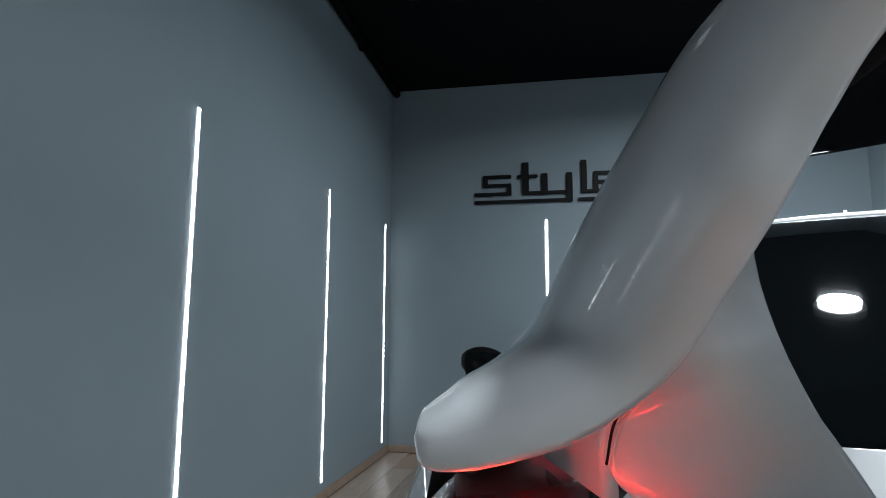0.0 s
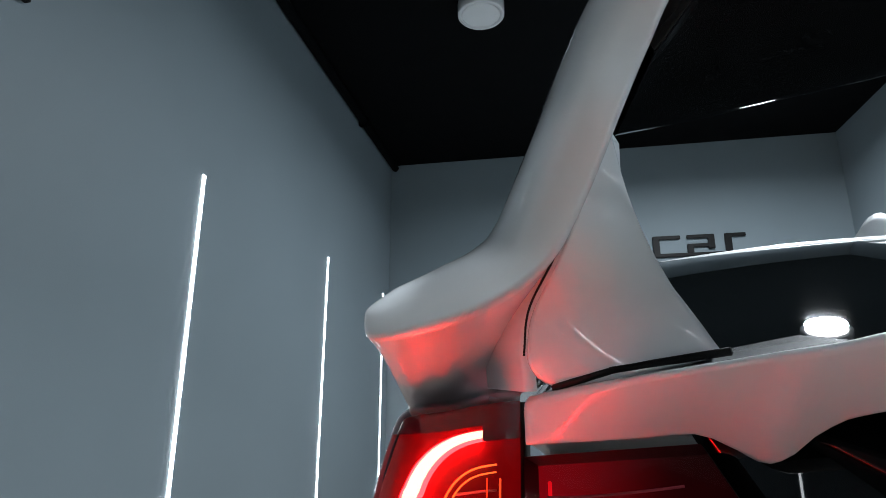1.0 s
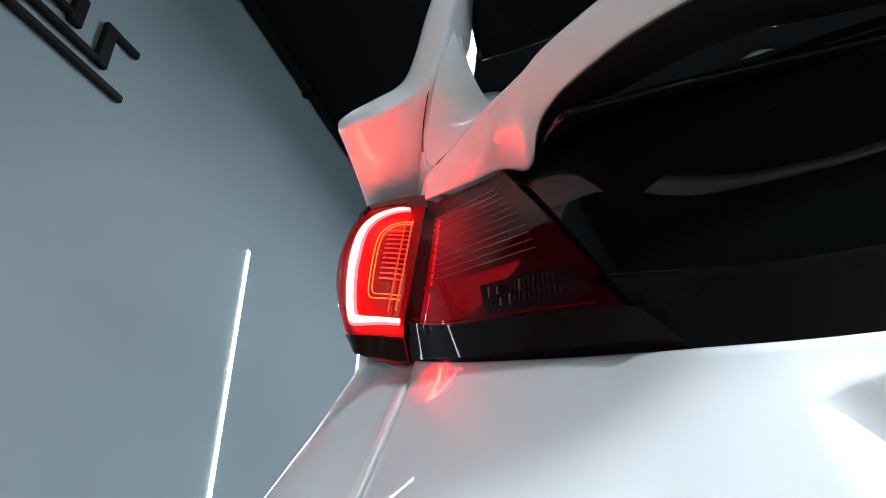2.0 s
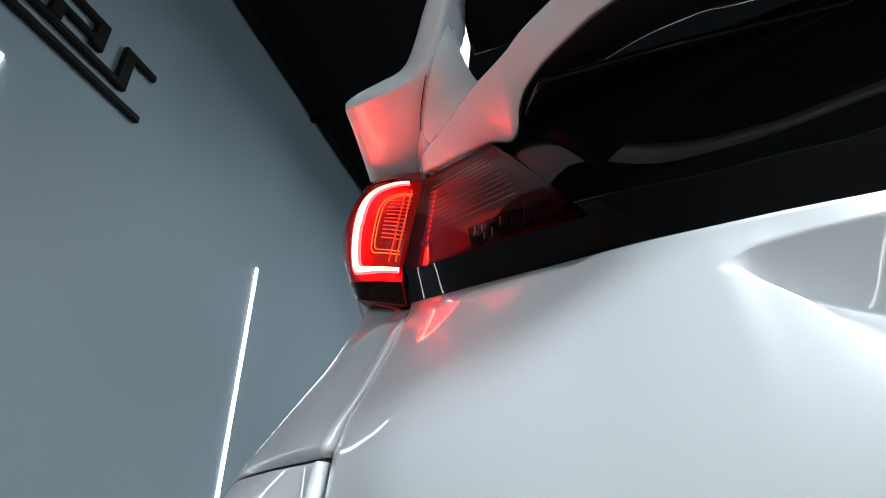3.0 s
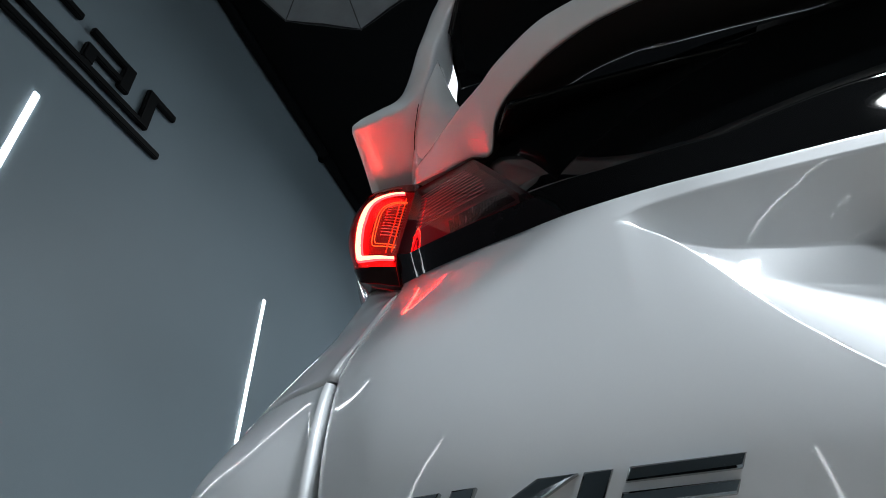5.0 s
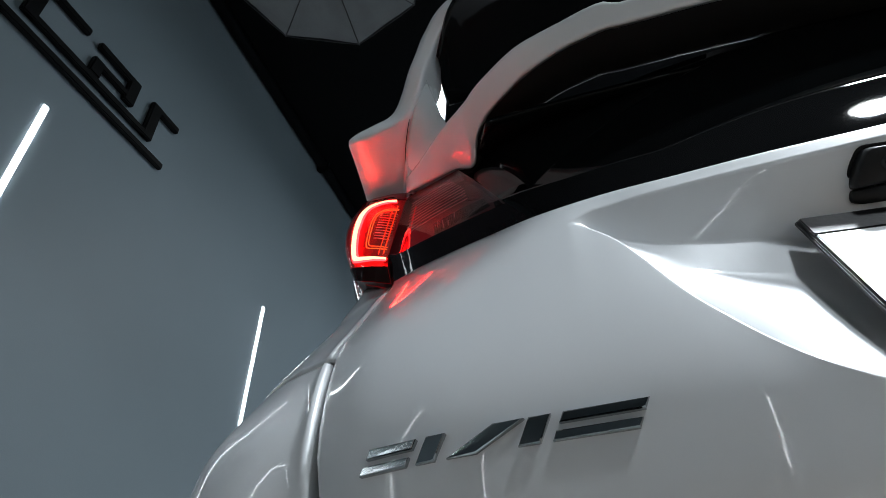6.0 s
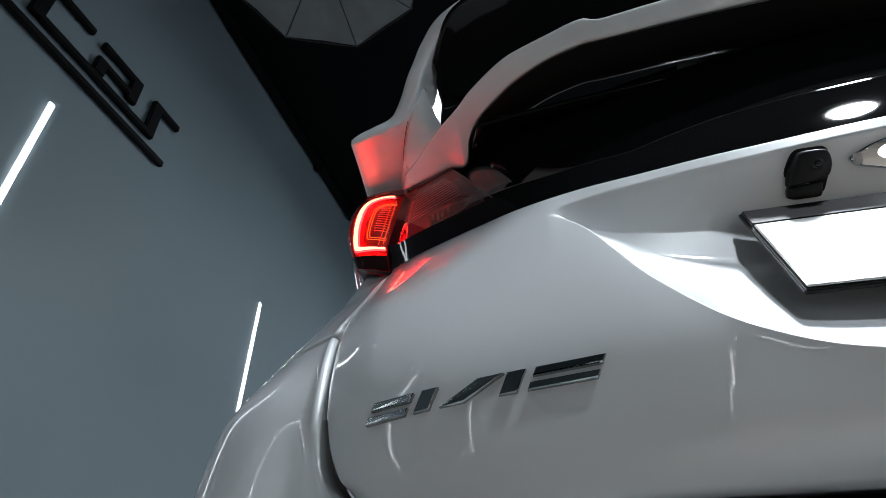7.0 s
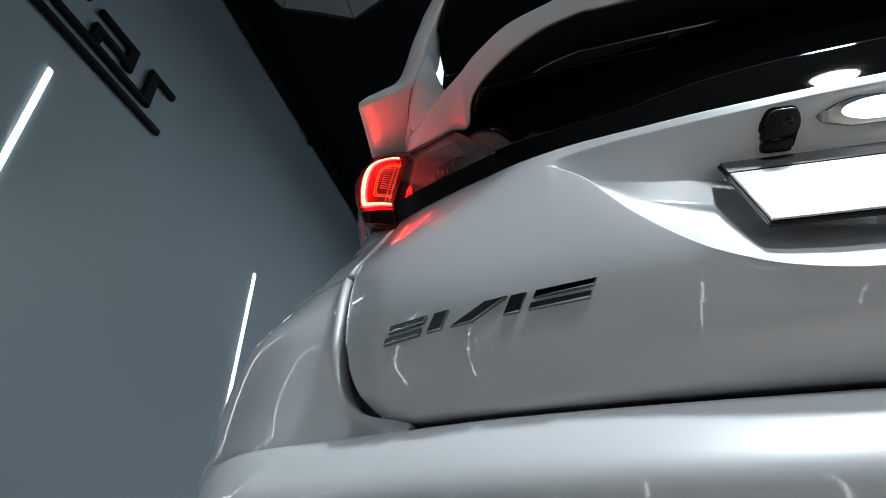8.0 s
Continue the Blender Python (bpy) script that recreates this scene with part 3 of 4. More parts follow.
def inner_lens_point(u, v, push=0.0):
    xb, xc, xt = 0.0045 + 0.1905 * u, 0.0045 + 0.1675 * u, 0.0045 + 0.0835 * u
    c = np.array([xc, CRY(xc), CRZ(xc)])
    if v < FOLD:
        b = np.array([xb, CRY(xc) + (0.01 + 0.0105 * (1 - u) ** 3) * (1 - u ** 4), TZ(xb) + 0.005])
        p = b + (c - b) * (v / FOLD)
    else:
        t = np.array([xt, 0.464 - 0.03 * u, 1.0665 + 0.009 * u])
        w = (v - FOLD) / (1 - FOLD)
        p = c + (t - c) * w
        p[1] -= 0.006 * 4 * w * (1 - w) * u * (1 - 0.5 * u)
    return (p[0] + push * 0.35, p[1] + push * 0.8, p[2] - push * 0.3)


def tailgate_light(parent):
    us, vs = np.linspace(0, 1, 30), np.linspace(0, 1, 22)
    lamp = part("tailgate_light", grid([[inner_lens_point(u, v, 0.02) for u in us] for v in vs]), RED_SPILL, parent, "smoked red tailgate light with clear reversing lamp")
    part("lens", grid([[inner_lens_point(u, v) for u in us] for v in np.linspace(FOLD, 1, 18)]), LENS_SMOKE, lamp, "smoked red lens", (-0.6, -0.8, 0))
    part("lower_lens", grid([[inner_lens_point(u, v) for u in us] for v in np.linspace(0, FOLD, 10)]), LENS_SMOKE, lamp, "dark red lower lens", (-0.6, -0.8, 0))
    for u0 in (0, 1):
        part("end_wall", grid([[inner_lens_point(u0, v, d) for v in vs] for d in (0.0005, 0.03)]), BLACKTRIM, lamp)
    part("top_wall", grid([[inner_lens_point(u, 1, d) for u in us] for d in (0.0005, 0.03)]), DARK_HOUSING, lamp)
    for k in range(11):
        v = 0.47 + 0.043 * k
        pts = [inner_lens_point(u, min(0.985, v + 0.05 * (u - 0.1)), 0.006) for u in np.linspace(0.1, 0.86 - 0.01 * abs(k - 4), 14)]
        part("rib", tube(pts, 0.0007, 5), RIB, lamp, "pale pink rib")
    # Added emitter bar that reddens the ribs and housing beside it.
    box_part("side_guide", (0.0165, 0.0185, 0.006, 0.008, 0.0, 0.118), RED_FILL, lamp, 0.0004, "thin red vertical emitter added to redden the ribs", tilted_bar(0.424, 0.945, 0.466, 1.062))
    rows = [[inner_lens_point(u, 0.455 + 0.05 * u - w * (0.02 + 0.17 * max(0, 1 - abs(u - 0.36) / 0.33)), 0.012) for u in np.linspace(0.03, 0.69, 20)] for w in (0, 0.33, 0.66, 1)]
    part("red_wedge", grid(rows), RED_WEDGE, lamp, "red wedge of lens with its lit look put in as glow")
    part("red_line", tube([inner_lens_point(u, 0.225 + 0.01 * u, 0.004) for u in np.linspace(0.03, 0.9, 20)], 0.0007, 6), RED_HOUSING, lamp, "thin red line")
    # reversing lamp
    rows = [[inner_lens_point(u, v + 0.06 * (u - 0.4) + 0.05 * max(0, u - 0.75) * (1 if v < 0.3 else -2), 0.003) for u in np.linspace(0.46, 0.92, 14)] for v in np.linspace(0.225, 0.365, 6)]
    rev = part("reversing_lamp", grid(rows), SILVER_DIM, lamp, "clear faceted reversing lamp")
    # Facets in bright and dim silver paint the glints of the left half.
    for i in range(16):
        for j in range(2):
            u, v = 0.48 + 0.022 * i, 0.268 + 0.05 * j
            p = inner_lens_point(u, v + 0.06 * (u - 0.4), 0.0022)
            h = 0.0042 if i % 3 else 0.003
            part("facet", box(bmesh.new(), p[0] - 0.0007, p[0] + 0.0007, p[1] - 0.0012, p[1] + 0.0015, p[2] - h, p[2] + h, 0.0004), SILVER if (i * 5 + j * 3) % 7 in (1, 4) and i < 10 else SILVER_DIM, lamp)
    rows = [[inner_lens_point(u, v, -0.0012) for u in us] for v in np.linspace(0, 0.195, 5)]
    part("lower_cover", grid(rows), SATIN_LENS, lamp, "black lower lens edge", (-0.6, -0.8, 0))
    return lamp


left_lamp = tail_light(car)
left_inner = tailgate_light(car)


def mirror_lamp(lamp):
    c = mirrored(lamp, car)
    for ch in lamp.children:
        mirrored(ch, c)


mirror_lamp(left_lamp)
mirror_lamp(left_inner)

# arched spoiler between the tail lights
ARCH = [(0.006, 0.459, 1.070, 0.452, 1.098), (0.03, 0.452, 1.072, 0.430, 1.102), (0.06, 0.443, 1.075, 0.398, 1.106), (0.086, 0.435, 1.078, 0.372, 1.109),
        (0.102, 0.432, 1.0715, 0.359, 1.111), (0.112, 0.424, 1.066, 0.350, 1.112), (0.118, 0.416, 1.069, 0.345, 1.113), (0.122, 0.398, 1.078, 0.341, 1.114), (0.13, 0.38, 1.086, 0.332, 1.115),
        (0.15, 0.354, 1.091, 0.315, 1.117), (0.18, 0.326, 1.092, 0.291, 1.117), (0.2, 0.309, 1.0915, 0.279, 1.117), (0.25, 0.281, 1.091, 0.262, 1.118), (0.285, 0.27, 1.091, 0.252, 1.12), (0.298, 0.266, 1.090, 0.25, 1.12), (0.312, 0.264, 1.087, 0.25, 1.1125), (0.33, 0.262, 1.086, 0.248, 1.111),
        (0.39, 0.257, 1.085, 0.243, 1.113), (0.5, 0.253, 1.085, 0.238, 1.116), (0.656, 0.25, 1.085, 0.235, 1.118)]


def arch_spoiler():
    a = np.array(ARCH)
    xs = np.concatenate([np.linspace(0.006, 0.1, 14)[:-1], np.linspace(0.1, 0.135, 12)[:-1], np.linspace(0.135, 0.34, 26)[:-1], np.linspace(0.34, 0.656, 12)])
    f = [curve(a[:, 0], a[:, k]) for k in range(1, 5)]
    rows = []
    for x in xs:
        yl, zl, yu, zu = (g(x) for g in f)
        dx = 0.35 * max(0, 1 - x / 0.3)
        loop = [(x, yl, zl), (x, yu, zu), (x + dx * 0.1, yu + 0.02, zu + 0.004), (x + dx * 0.15, yu + 0.1, zu + (0.015 if x < 0.11 else 0.004)), (x, yl + 0.012, zl + 0.012)]
        rows.append(rounded_loop(loop, [0.006, 0.008, 0.01, 0.004, 0.004], 4))
    full = rows + [[Vector((2 * CX - p.x, p.y, p.z)) for p in r] for r in reversed(rows[:-1])]
    return part("arch_spoiler", grid(full, close_u=True, caps=True), PAINT, car, "white arched spoiler between the tail lights")


arch_spoiler()
# Added black sheet that paints the gap behind the arch's lip dark.
under = []
for d, e in ((0.006, 0.0035), (0.03, 0.005), (0.07, 0.012), (0.09, 0.03)):
    a = np.array(ARCH)
    fy, fz = curve(a[:, 0], a[:, 1]), curve(a[:, 0], a[:, 2])
    under.append(both([(x, fy(x) + d, fz(x) + e) for x in np.linspace(0.088, CX, 60)]))
part("arch_underside", grid(under), RUBBER, car, "added black sheet that darkens the gap under the arch")

# upright fin that carries the wing
def wing_stand():
    left = spline([(0.036, 0.437, 1.1005), (0.018, 0.448, 1.103), (0.0085, 0.449, 1.112), (0.0078, 0.443, 1.124), (0.012, 0.432, 1.14), (0.026, 0.403, 1.16), (0.038, 0.387, 1.185), (0.046, 0.379, 1.212)], 20)
    right = spline([(0.0945, 0.399, 1.114), (0.092, 0.400, 1.118), (0.087, 0.402, 1.128), (0.081, 0.404, 1.139), (0.077, 0.406, 1.147), (0.0685, 0.409, 1.17), (0.061, 0.406, 1.195), (0.054, 0.388, 1.217)], 20)
    rows = []
    for k, (p, q) in enumerate(zip(left, right)):
        p, q = Vector(p), Vector(q)
        h = k / 19
        n = Vector((0.5, 0.85, 0)) * (0.034 - 0.018 * h)
        mid = (p + q) / 2 + Vector((-0.4, -0.8, 0)) * 0.004
        rows.append(rounded_loop([p, mid, q, q + Vector((0.1, 0.99, 0)) * n.length, (p + q) / 2 + n * 1.2, p + n], [0.005, 0.03, 0.003, 0.004, 0.02, 0.005], 3))
    return part("wing_stand", grid(rows, close_u=True, caps=True), PAINT, car, "white upright fin carrying the wing")


SEAM = spline([(0.0075, 0.4435, 1.118), (0.0115, 0.4295, 1.14), (0.0255, 0.4005, 1.16), (0.0375, 0.3845, 1.185), (0.0455, 0.3765, 1.212), (0.05, 0.379, 1.2175), (0.0545, 0.386, 1.2165)], 40)
seam = part("stand_seam", tube([tuple(p) for p in SEAM], 0.0006, 6), RUBBER, car)
mirrored(seam, car)
stand = wing_stand()
mirrored(stand, car)
foot = part("stand_gasket", tube([(0.022, 0.445, 1.1015), (0.05, 0.4245, 1.109), (0.096, 0.396, 1.1145)], 0.0018, 6), RUBBER, car)
mirrored(foot, car)

# wall that closes the wing's inside edge against the fin
edge = spline([(0.0095, 0.452, 1.1), (0.0088, 0.4505, 1.112), (0.0082, 0.4445, 1.124), (0.0125, 0.4335, 1.14), (0.0265, 0.4045, 1.16), (0.0385, 0.3885, 1.185)], 16)
root = part("wing_root", grid([[(p[0] + dx, p[1] + dy, p[2] + dz) for p in edge] for dx, dy, dz in ((0.004, 0.002, 0), (0, 0.0005, 0), (-0.004, 0.008, 0), (-0.03, 0.07, 0.004))]), PAINT, car, "", (-0.7, -0.7, 0))
mirrored(root, car)

# wing: sections from the tip inward, leading edge, trailing edge, thickness
WING = [((-0.080, 0.53, 1.121), (-0.0675, 0.404, 1.131), 0.006), ((-0.075, 0.56, 1.122), (-0.0625, 0.395, 1.131), 0.016), ((-0.054, 0.60, 1.128), (-0.046, 0.391, 1.1355), 0.024), ((-0.033, 0.63, 1.143), (-0.018, 0.39, 1.145), 0.028),
        ((-0.019, 0.645, 1.164), (0.003, 0.391, 1.156), 0.028), ((-0.008, 0.645, 1.19), (0.018, 0.387, 1.169), 0.028), ((0.004, 0.625, 1.22), (0.032, 0.376, 1.192), 0.027), ((0.019, 0.585, 1.248), (0.0455, 0.360, 1.217), 0.025),
        ((0.040, 0.515, 1.279), (0.0585, 0.353, 1.2425), 0.024), ((0.062, 0.465, 1.308), (0.074, 0.341, 1.2665), 0.022), ((0.1, 0.44, 1.326), (0.105, 0.322, 1.2915), 0.024), ((0.18, 0.43, 1.336), (0.18, 0.3, 1.315), 0.02),
        ((0.3, 0.42, 1.345), (0.3, 0.285, 1.34), 0.02), ((0.656, 0.41, 1.365), (0.656, 0.265, 1.365), 0.02)]
BLADE = [((0.064, 0.478, 1.258), (0.072, 0.375, 1.252), 0.012), ((0.115, 0.475, 1.263), (0.115, 0.31, 1.283), 0.018), ((0.2, 0.468, 1.274), (0.2, 0.292, 1.312), 0.02), ((0.3, 0.47, 1.29), (0.3, 0.278, 1.335), 0.02), ((0.656, 0.465, 1.315), (0.656, 0.26, 1.357), 0.02)]


def wing_rows(sections, first, last, n, dip=0.0):
    k = len(sections) - 1
    le, te = spline([w[0] for w in sections], k * 10 + 1), spline([w[1] for w in sections], k * 10 + 1)
    th = np.interp(np.linspace(0, k, k * 10 + 1), range(k + 1), [w[2] for w in sections])
    span = spline([(np.array(w[0]) + np.array(w[1])) / 2 for w in sections], k * 10 + 1)
    rows = []
    for i in np.linspace(first * 10, last * 10, n).round().astype(int):
        l, t = Vector(le[i]), Vector(te[i])
        c = (l - t).normalized()
        s = Vector(span[min(i + 1, k * 10)] - span[max(i - 1, 0)]).normalized()
        up = s.cross(c).normalized()
        if up.z < 0 and abs(up.x) < 0.9:
            up = -up
        h, chord = th[i], (l - t).length
        upper = [(0, -0.1), (0.001, 0.08), (0.005, 0.2), (0.012, 0.31), (0.022, 0.41), (0.036, 0.5), (0.055, 0.585), (0.08, 0.66), (0.115, 0.735), (0.16, 0.795), (0.22, 0.84), (0.3, 0.87), (0.45, 0.88), (0.65, 0.8), (0.8, 0.65), (0.9, 0.5), (0.965, 0.28), (1.0, 0.0)]
        mix = dip * min(1, max(0, (42 - i) / 30))
        lower = []
        for a, b in ((0.985, -0.25), (0.96, -0.4), (0.9, -0.5), (0.7, -0.5), (0.55, -0.5), (0.42, -0.5), (0.3, -0.5), (0.2, -0.5), (0.12, -0.5), (0.05, -0.5), (0.018, -0.49), (0.005, -0.44), (0, -0.36)):
            y = min(a, 0.96) * chord
            drop = 0.05 * y + 1.6 * min(y, 0.075) ** 2 + 0.26 * max(0, y - 0.075)
            lower.append((a, b - mix * drop / h))
        prof = upper + lower
        rows.append([t + c * (a * chord) + up * (b * h) for a, b in prof])
    return rows


def rear_wing():
    w = part("rear_wing", grid(wing_rows(WING, 0, 11.5, 116, 0.85), close_u=True, caps=True), PAINT, car, "white wing end sweeping down to a flat tip")
    mirrored(w, car)
    rows = wing_rows(BLADE, 0, 4, 41)
    full = rows + [[Vector((2 * CX - p.x, p.y, p.z)) for p in r] for r in reversed(rows[:-1])]
    part("wing_blade", grid(full, close_u=True), GLOSS, car, "gloss black wing blade")


rear_wing()


# quarter panel and bumper round the tailgate
QP = {0.54: [(-0.02, 0.25), (-0.074, 0.265), (-0.142, 0.31), (-0.199, 0.40), (-0.235, 0.57), (-0.25, 0.85)],
      0.66: [(-0.022, 0.277), (-0.074, 0.29), (-0.14, 0.335), (-0.194, 0.425), (-0.228, 0.6), (-0.246, 0.85)],
      0.746: [(-0.026, 0.322), (-0.07, 0.345), (-0.128, 0.395), (-0.177, 0.48), (-0.213, 0.62), (-0.236, 0.85)],
      0.80: [(-0.022, 0.357), (-0.063, 0.384), (-0.114, 0.433), (-0.16, 0.51), (-0.196, 0.64), (-0.22, 0.85)],
      0.86: [(-0.02, 0.407), (-0.055, 0.433), (-0.096, 0.475), (-0.134, 0.54), (-0.168, 0.65), (-0.2, 0.85)],
      0.912: [(-0.02, 0.446), (-0.047, 0.466), (-0.069, 0.506), (-0.092, 0.56), (-0.13, 0.67), (-0.18, 0.85)]}


SHUTX = curve([0.54, 0.553, 0.558, 0.563, 0.575, 0.595, 0.62, 0.645, 0.68, 0.72, 0.76, 0.80, 0.84, 0.88, 0.92], [0.1, 0.1, 0.086, 0.066, 0.043, 0.026, 0.018, 0.013, 0.009, 0.003, -0.002, 0.005, 0.010, 0.012, 0.006])


QK = sorted(QP)
QX = [curve(QK, [QP[k][i][0] for k in QK]) for i in range(6)]
QY = [curve(QK, [QP[k][i][1] for k in QK]) for i in range(6)]


def corner_sheet(zs):
    rows = []
    for z in zs:
        pts = [(QX[i](z), QY[i](z), z) for i in range(6)]
        k = min(1, max(0, (0.79 - z) / 0.05))
        gx, gy = SHUTX(z) - 0.0028 - 0.0032 * k, max(GAPY(z) - max(0, SHUTX(z) - 0.006) * 0.33, 0.22)
        pts[0] = (gx - 0.010, gy + 0.002 + 0.4 * max(0, pts[0][1] - gy), z)
        k = 0.3 + 0.7 * k
        inner = [(gx + 0.002 * k, gy + 0.045, z), (gx + 0.001 * k, gy + 0.002 + 0.018 * k, z), (gx - 0.001 * k, gy + 0.002 + 0.005 * k, z), (gx - 0.005 * k, gy + 0.002 + 0.0005 * k, z)]
        sm = spline(pts, 30)
        rows.append(inner + [tuple(p) for p in sm])
    return rows


zs = np.linspace(0.749, 0.914, 18)
# its top edge climbs outward along the lamp's foot
rows = [[(p[0], p[1], p[2] + max(0, (p[2] - 0.86) / 0.054) * (0.027 * min(1, max(0, -p[0] / 0.07)) - 0.012)) for p in r] for r in corner_sheet(zs)]
rows.insert(0, [(p[0], p[1] + 0.012, p[2] + 0.0006) for p in rows[0]])
quarter = thick(part("quarter_panel", grid(rows), PAINT, car, "white rear quarter panel below the tail light", (-0.6, -0.8, 0)), 0.0012)
mirrored(quarter, car)
zs = np.concatenate([[0.545, 0.55, 0.554, 0.557, 0.56, 0.565, 0.57, 0.578, 0.588], np.linspace(0.6, 0.736, 14), [0.741, 0.744, 0.7455]])
rows = corner_sheet(zs)
rows.append([(p[0], p[1] + 0.012, p[2]) for p in rows[-1]])
rows[0] = [(p[0], p[1], 0.53) for p in rows[0]]
bumper_side = thick(part("bumper_corner", grid(rows), PAINT, car, "white bumper corner", (-0.6, -0.8, 0)), 0.0012)
mirrored(bumper_side, car)

BUMP = [(0.547, 0.045), (0.5465, 0.02), (0.545, 0.006), (0.5425, -0.004), (0.536, -0.014), (0.525, -0.0275), (0.513, -0.0395), (0.505, -0.047), (0.498, -0.0525), (0.491, -0.0565), (0.483, -0.0588), (0.474, -0.059), (0.464, -0.0575), (0.452, -0.0545), (0.435, -0.05), (0.4, -0.045), (0.34, -0.045), (0.3, -0.03), (0.26, 0.0), (0.25, 0.06)]


def bumper():
    rows = []
    for z, out in BUMP:
        base = spline([(CX, 0.178), (0.4, 0.184), (0.2, 0.2), (0.08, 0.226), (0.0, 0.246), (-0.074, 0.268), (-0.142, 0.313), (-0.197, 0.405), (-0.233, 0.57), (-0.25, 0.85)], 60)
        row = []
        for i, p in enumerate(base):
            d = base[min(i + 1, 59)] - base[max(i - 1, 0)]
            n = np.array([d[1], -d[0]]) / np.linalg.norm(d)
            n = n if n[1] < 0 else -n
            f = 1 if p[0] > -0.02 else max(0.06, 1 - (-0.02 - p[0]) / 0.14)
            zz = z
            row.append((p[0] - n[0] * out * f, p[1] - n[1] * out * f, zz))
        rows.append(both(list(reversed(row))))
    return thick(part("rear_bumper", grid(rows), PAINT, car, "white rear bumper", (0, -1, 0)), 0.002)


bumper()


# number plate with its holder, camera and plate lamps in the recess
def tilted(y0, z0, y1, z1):
    """A frame whose x runs across the car, z from (y0, z0) up to (y1, z1), y into the car."""
    up = Vector((0, y1 - y0, z1 - z0)).normalized()
    back = Vector((1, 0, 0)).cross(up) * -1
    if back.y < 0:
        back = -back
    m = Matrix((Vector((1, 0, 0)), back, up)).transposed().to_4x4()
    m.translation = (CX, y0, z0)
    return m


PM = tilted(0.17, 0.671, 0.241, 0.788)
holder = part("number_plate", box(bmesh.new(), -0.266, 0.266, 0.0, 0.004, 0.0, 0.137, 0.001, PM), PLASTIC, car, "white number plate in a black holder")
part("plate_face", box(bmesh.new(), -0.2635, 0.2635, -0.0025, -0.0005, 0.0022, 0.106, 0.0008, PM), PLATE, holder, "blank white plate")
# Dark strip paints the shade of the recess roof on the plate's top.
part("top_strip", box(bmesh.new(), -0.2645, 0.2645, -0.0026, -0.0005, 0.107, 0.1355, 0.001, PM), PLASTIC, holder)

# recess roof frame: from the shadow line to the rim
RM = tilted(SY(0.5), SZ(0.5), RY(0.5), RZ(0.5))


def plate_prism(outline, y0, y1, radius, taper=0.0):
    """A rounded prism standing on the recess roof: outline in (x, z), from depth y0 out to y1."""
    cx, cz = sum(p[0] for p in outline) / len(outline), sum(p[1] for p in outline) / len(outline)
    rows = []
    for y, k in ((y0, 1.0), (y0 + (y1 - y0) * 0.7, 1.0 - taper * 0.3), (y0 + (y1 - y0) * 0.93, 1.0 - taper * 0.7), (y1, 1 - taper - 0.05)):
        loop = rounded_loop([(cx + (x - cx) * k, y, cz + (z - cz) * k) for x, z in outline], radius, 4)
        rows.append([RM @ p for p in loop])
    return grid(rows, close_u=True, caps=True)


CAMERA_BODY = [(-0.2235, 0.034), (-0.2195, 0.049), (-0.211, 0.0645), (-0.1895, 0.064), (-0.1865, 0.052), (-0.1905, 0.0385)]
revcam = part("reversing_camera", plate_prism(CAMERA_BODY, 0.004, -0.014, 0.006, 0.06), PLASTIC, car, "black reversing camera")
part("camera_ring", tube([RM @ Vector((-0.1995, -0.0125, 0.0515)), RM @ Vector((-0.1995, -0.0152, 0.0515))], [0.0058, 0.005], 20), BLACKTRIM, revcam)
part("camera_lens", tube([RM @ Vector((-0.1995, -0.0145, 0.0515)), RM @ Vector((-0.1995, -0.0165, 0.0515))], [0.0034, 0.0026], 16), GLASS, revcam)
part("flap", plate_prism([(-0.2235, 0.026), (-0.2225, 0.0345), (-0.194, 0.0365), (-0.196, 0.0235), (-0.218, 0.0235)], 0.004, -0.009, 0.003, 0.04), PLASTIC, revcam, "dark grey camera flap")
part("gasket", plate_prism([(-0.2255, 0.0245), (-0.2215, 0.051), (-0.2125, 0.067), (-0.186, 0.0665), (-0.1835, 0.051), (-0.1935, 0.0225)], 0.002, -0.0014, 0.006), RUBBER, revcam)


def plate_lamp(side):
    """Chrome-trimmed clear lamp with a bright bowl."""
    def flip(pts):
        return [(side * x, z) for x, z in pts]
    trim = flip([(-0.1725, 0.053), (-0.154, 0.062), (-0.138, 0.0665), (-0.092, 0.0665), (-0.076, 0.062), (-0.058, 0.053), (-0.064, 0.0455), (-0.088, 0.0385), (-0.142, 0.0385), (-0.167, 0.0455)])
    lamp = part("plate_lamp", plate_prism(trim, 0.004, -0.0045, 0.004, 0.03), CHROME, car, "lit number plate lamp in chrome trim")
    c = side * -0.115
    rows = []
    for r, d in ((1.0, -0.004), (0.96, -0.007), (0.8, -0.0105), (0.5, -0.013), (0.1, -0.0138)):
        rows.append([RM @ Vector((c + 0.035 * r * math.cos(a), d, 0.0535 + 0.0105 * r * math.sin(a))) for a in np.linspace(0, 2 * math.pi, 33)[:-1]])
    part("lens", grid(rows, close_u=True, caps=True), PLATE_LIGHT, lamp, "glowing clear lens")
    for k in range(9):
        x = side * (-0.165 + 0.0125 * k)
        if abs(x - c) > 0.038:
            part("facet", box(bmesh.new(), x - 0.0035, x + 0.0035, -0.0065, -0.003, 0.046, 0.056, 0.001, RM), SILVER, lamp)


for side in (1, -1):
    plate_lamp(side)

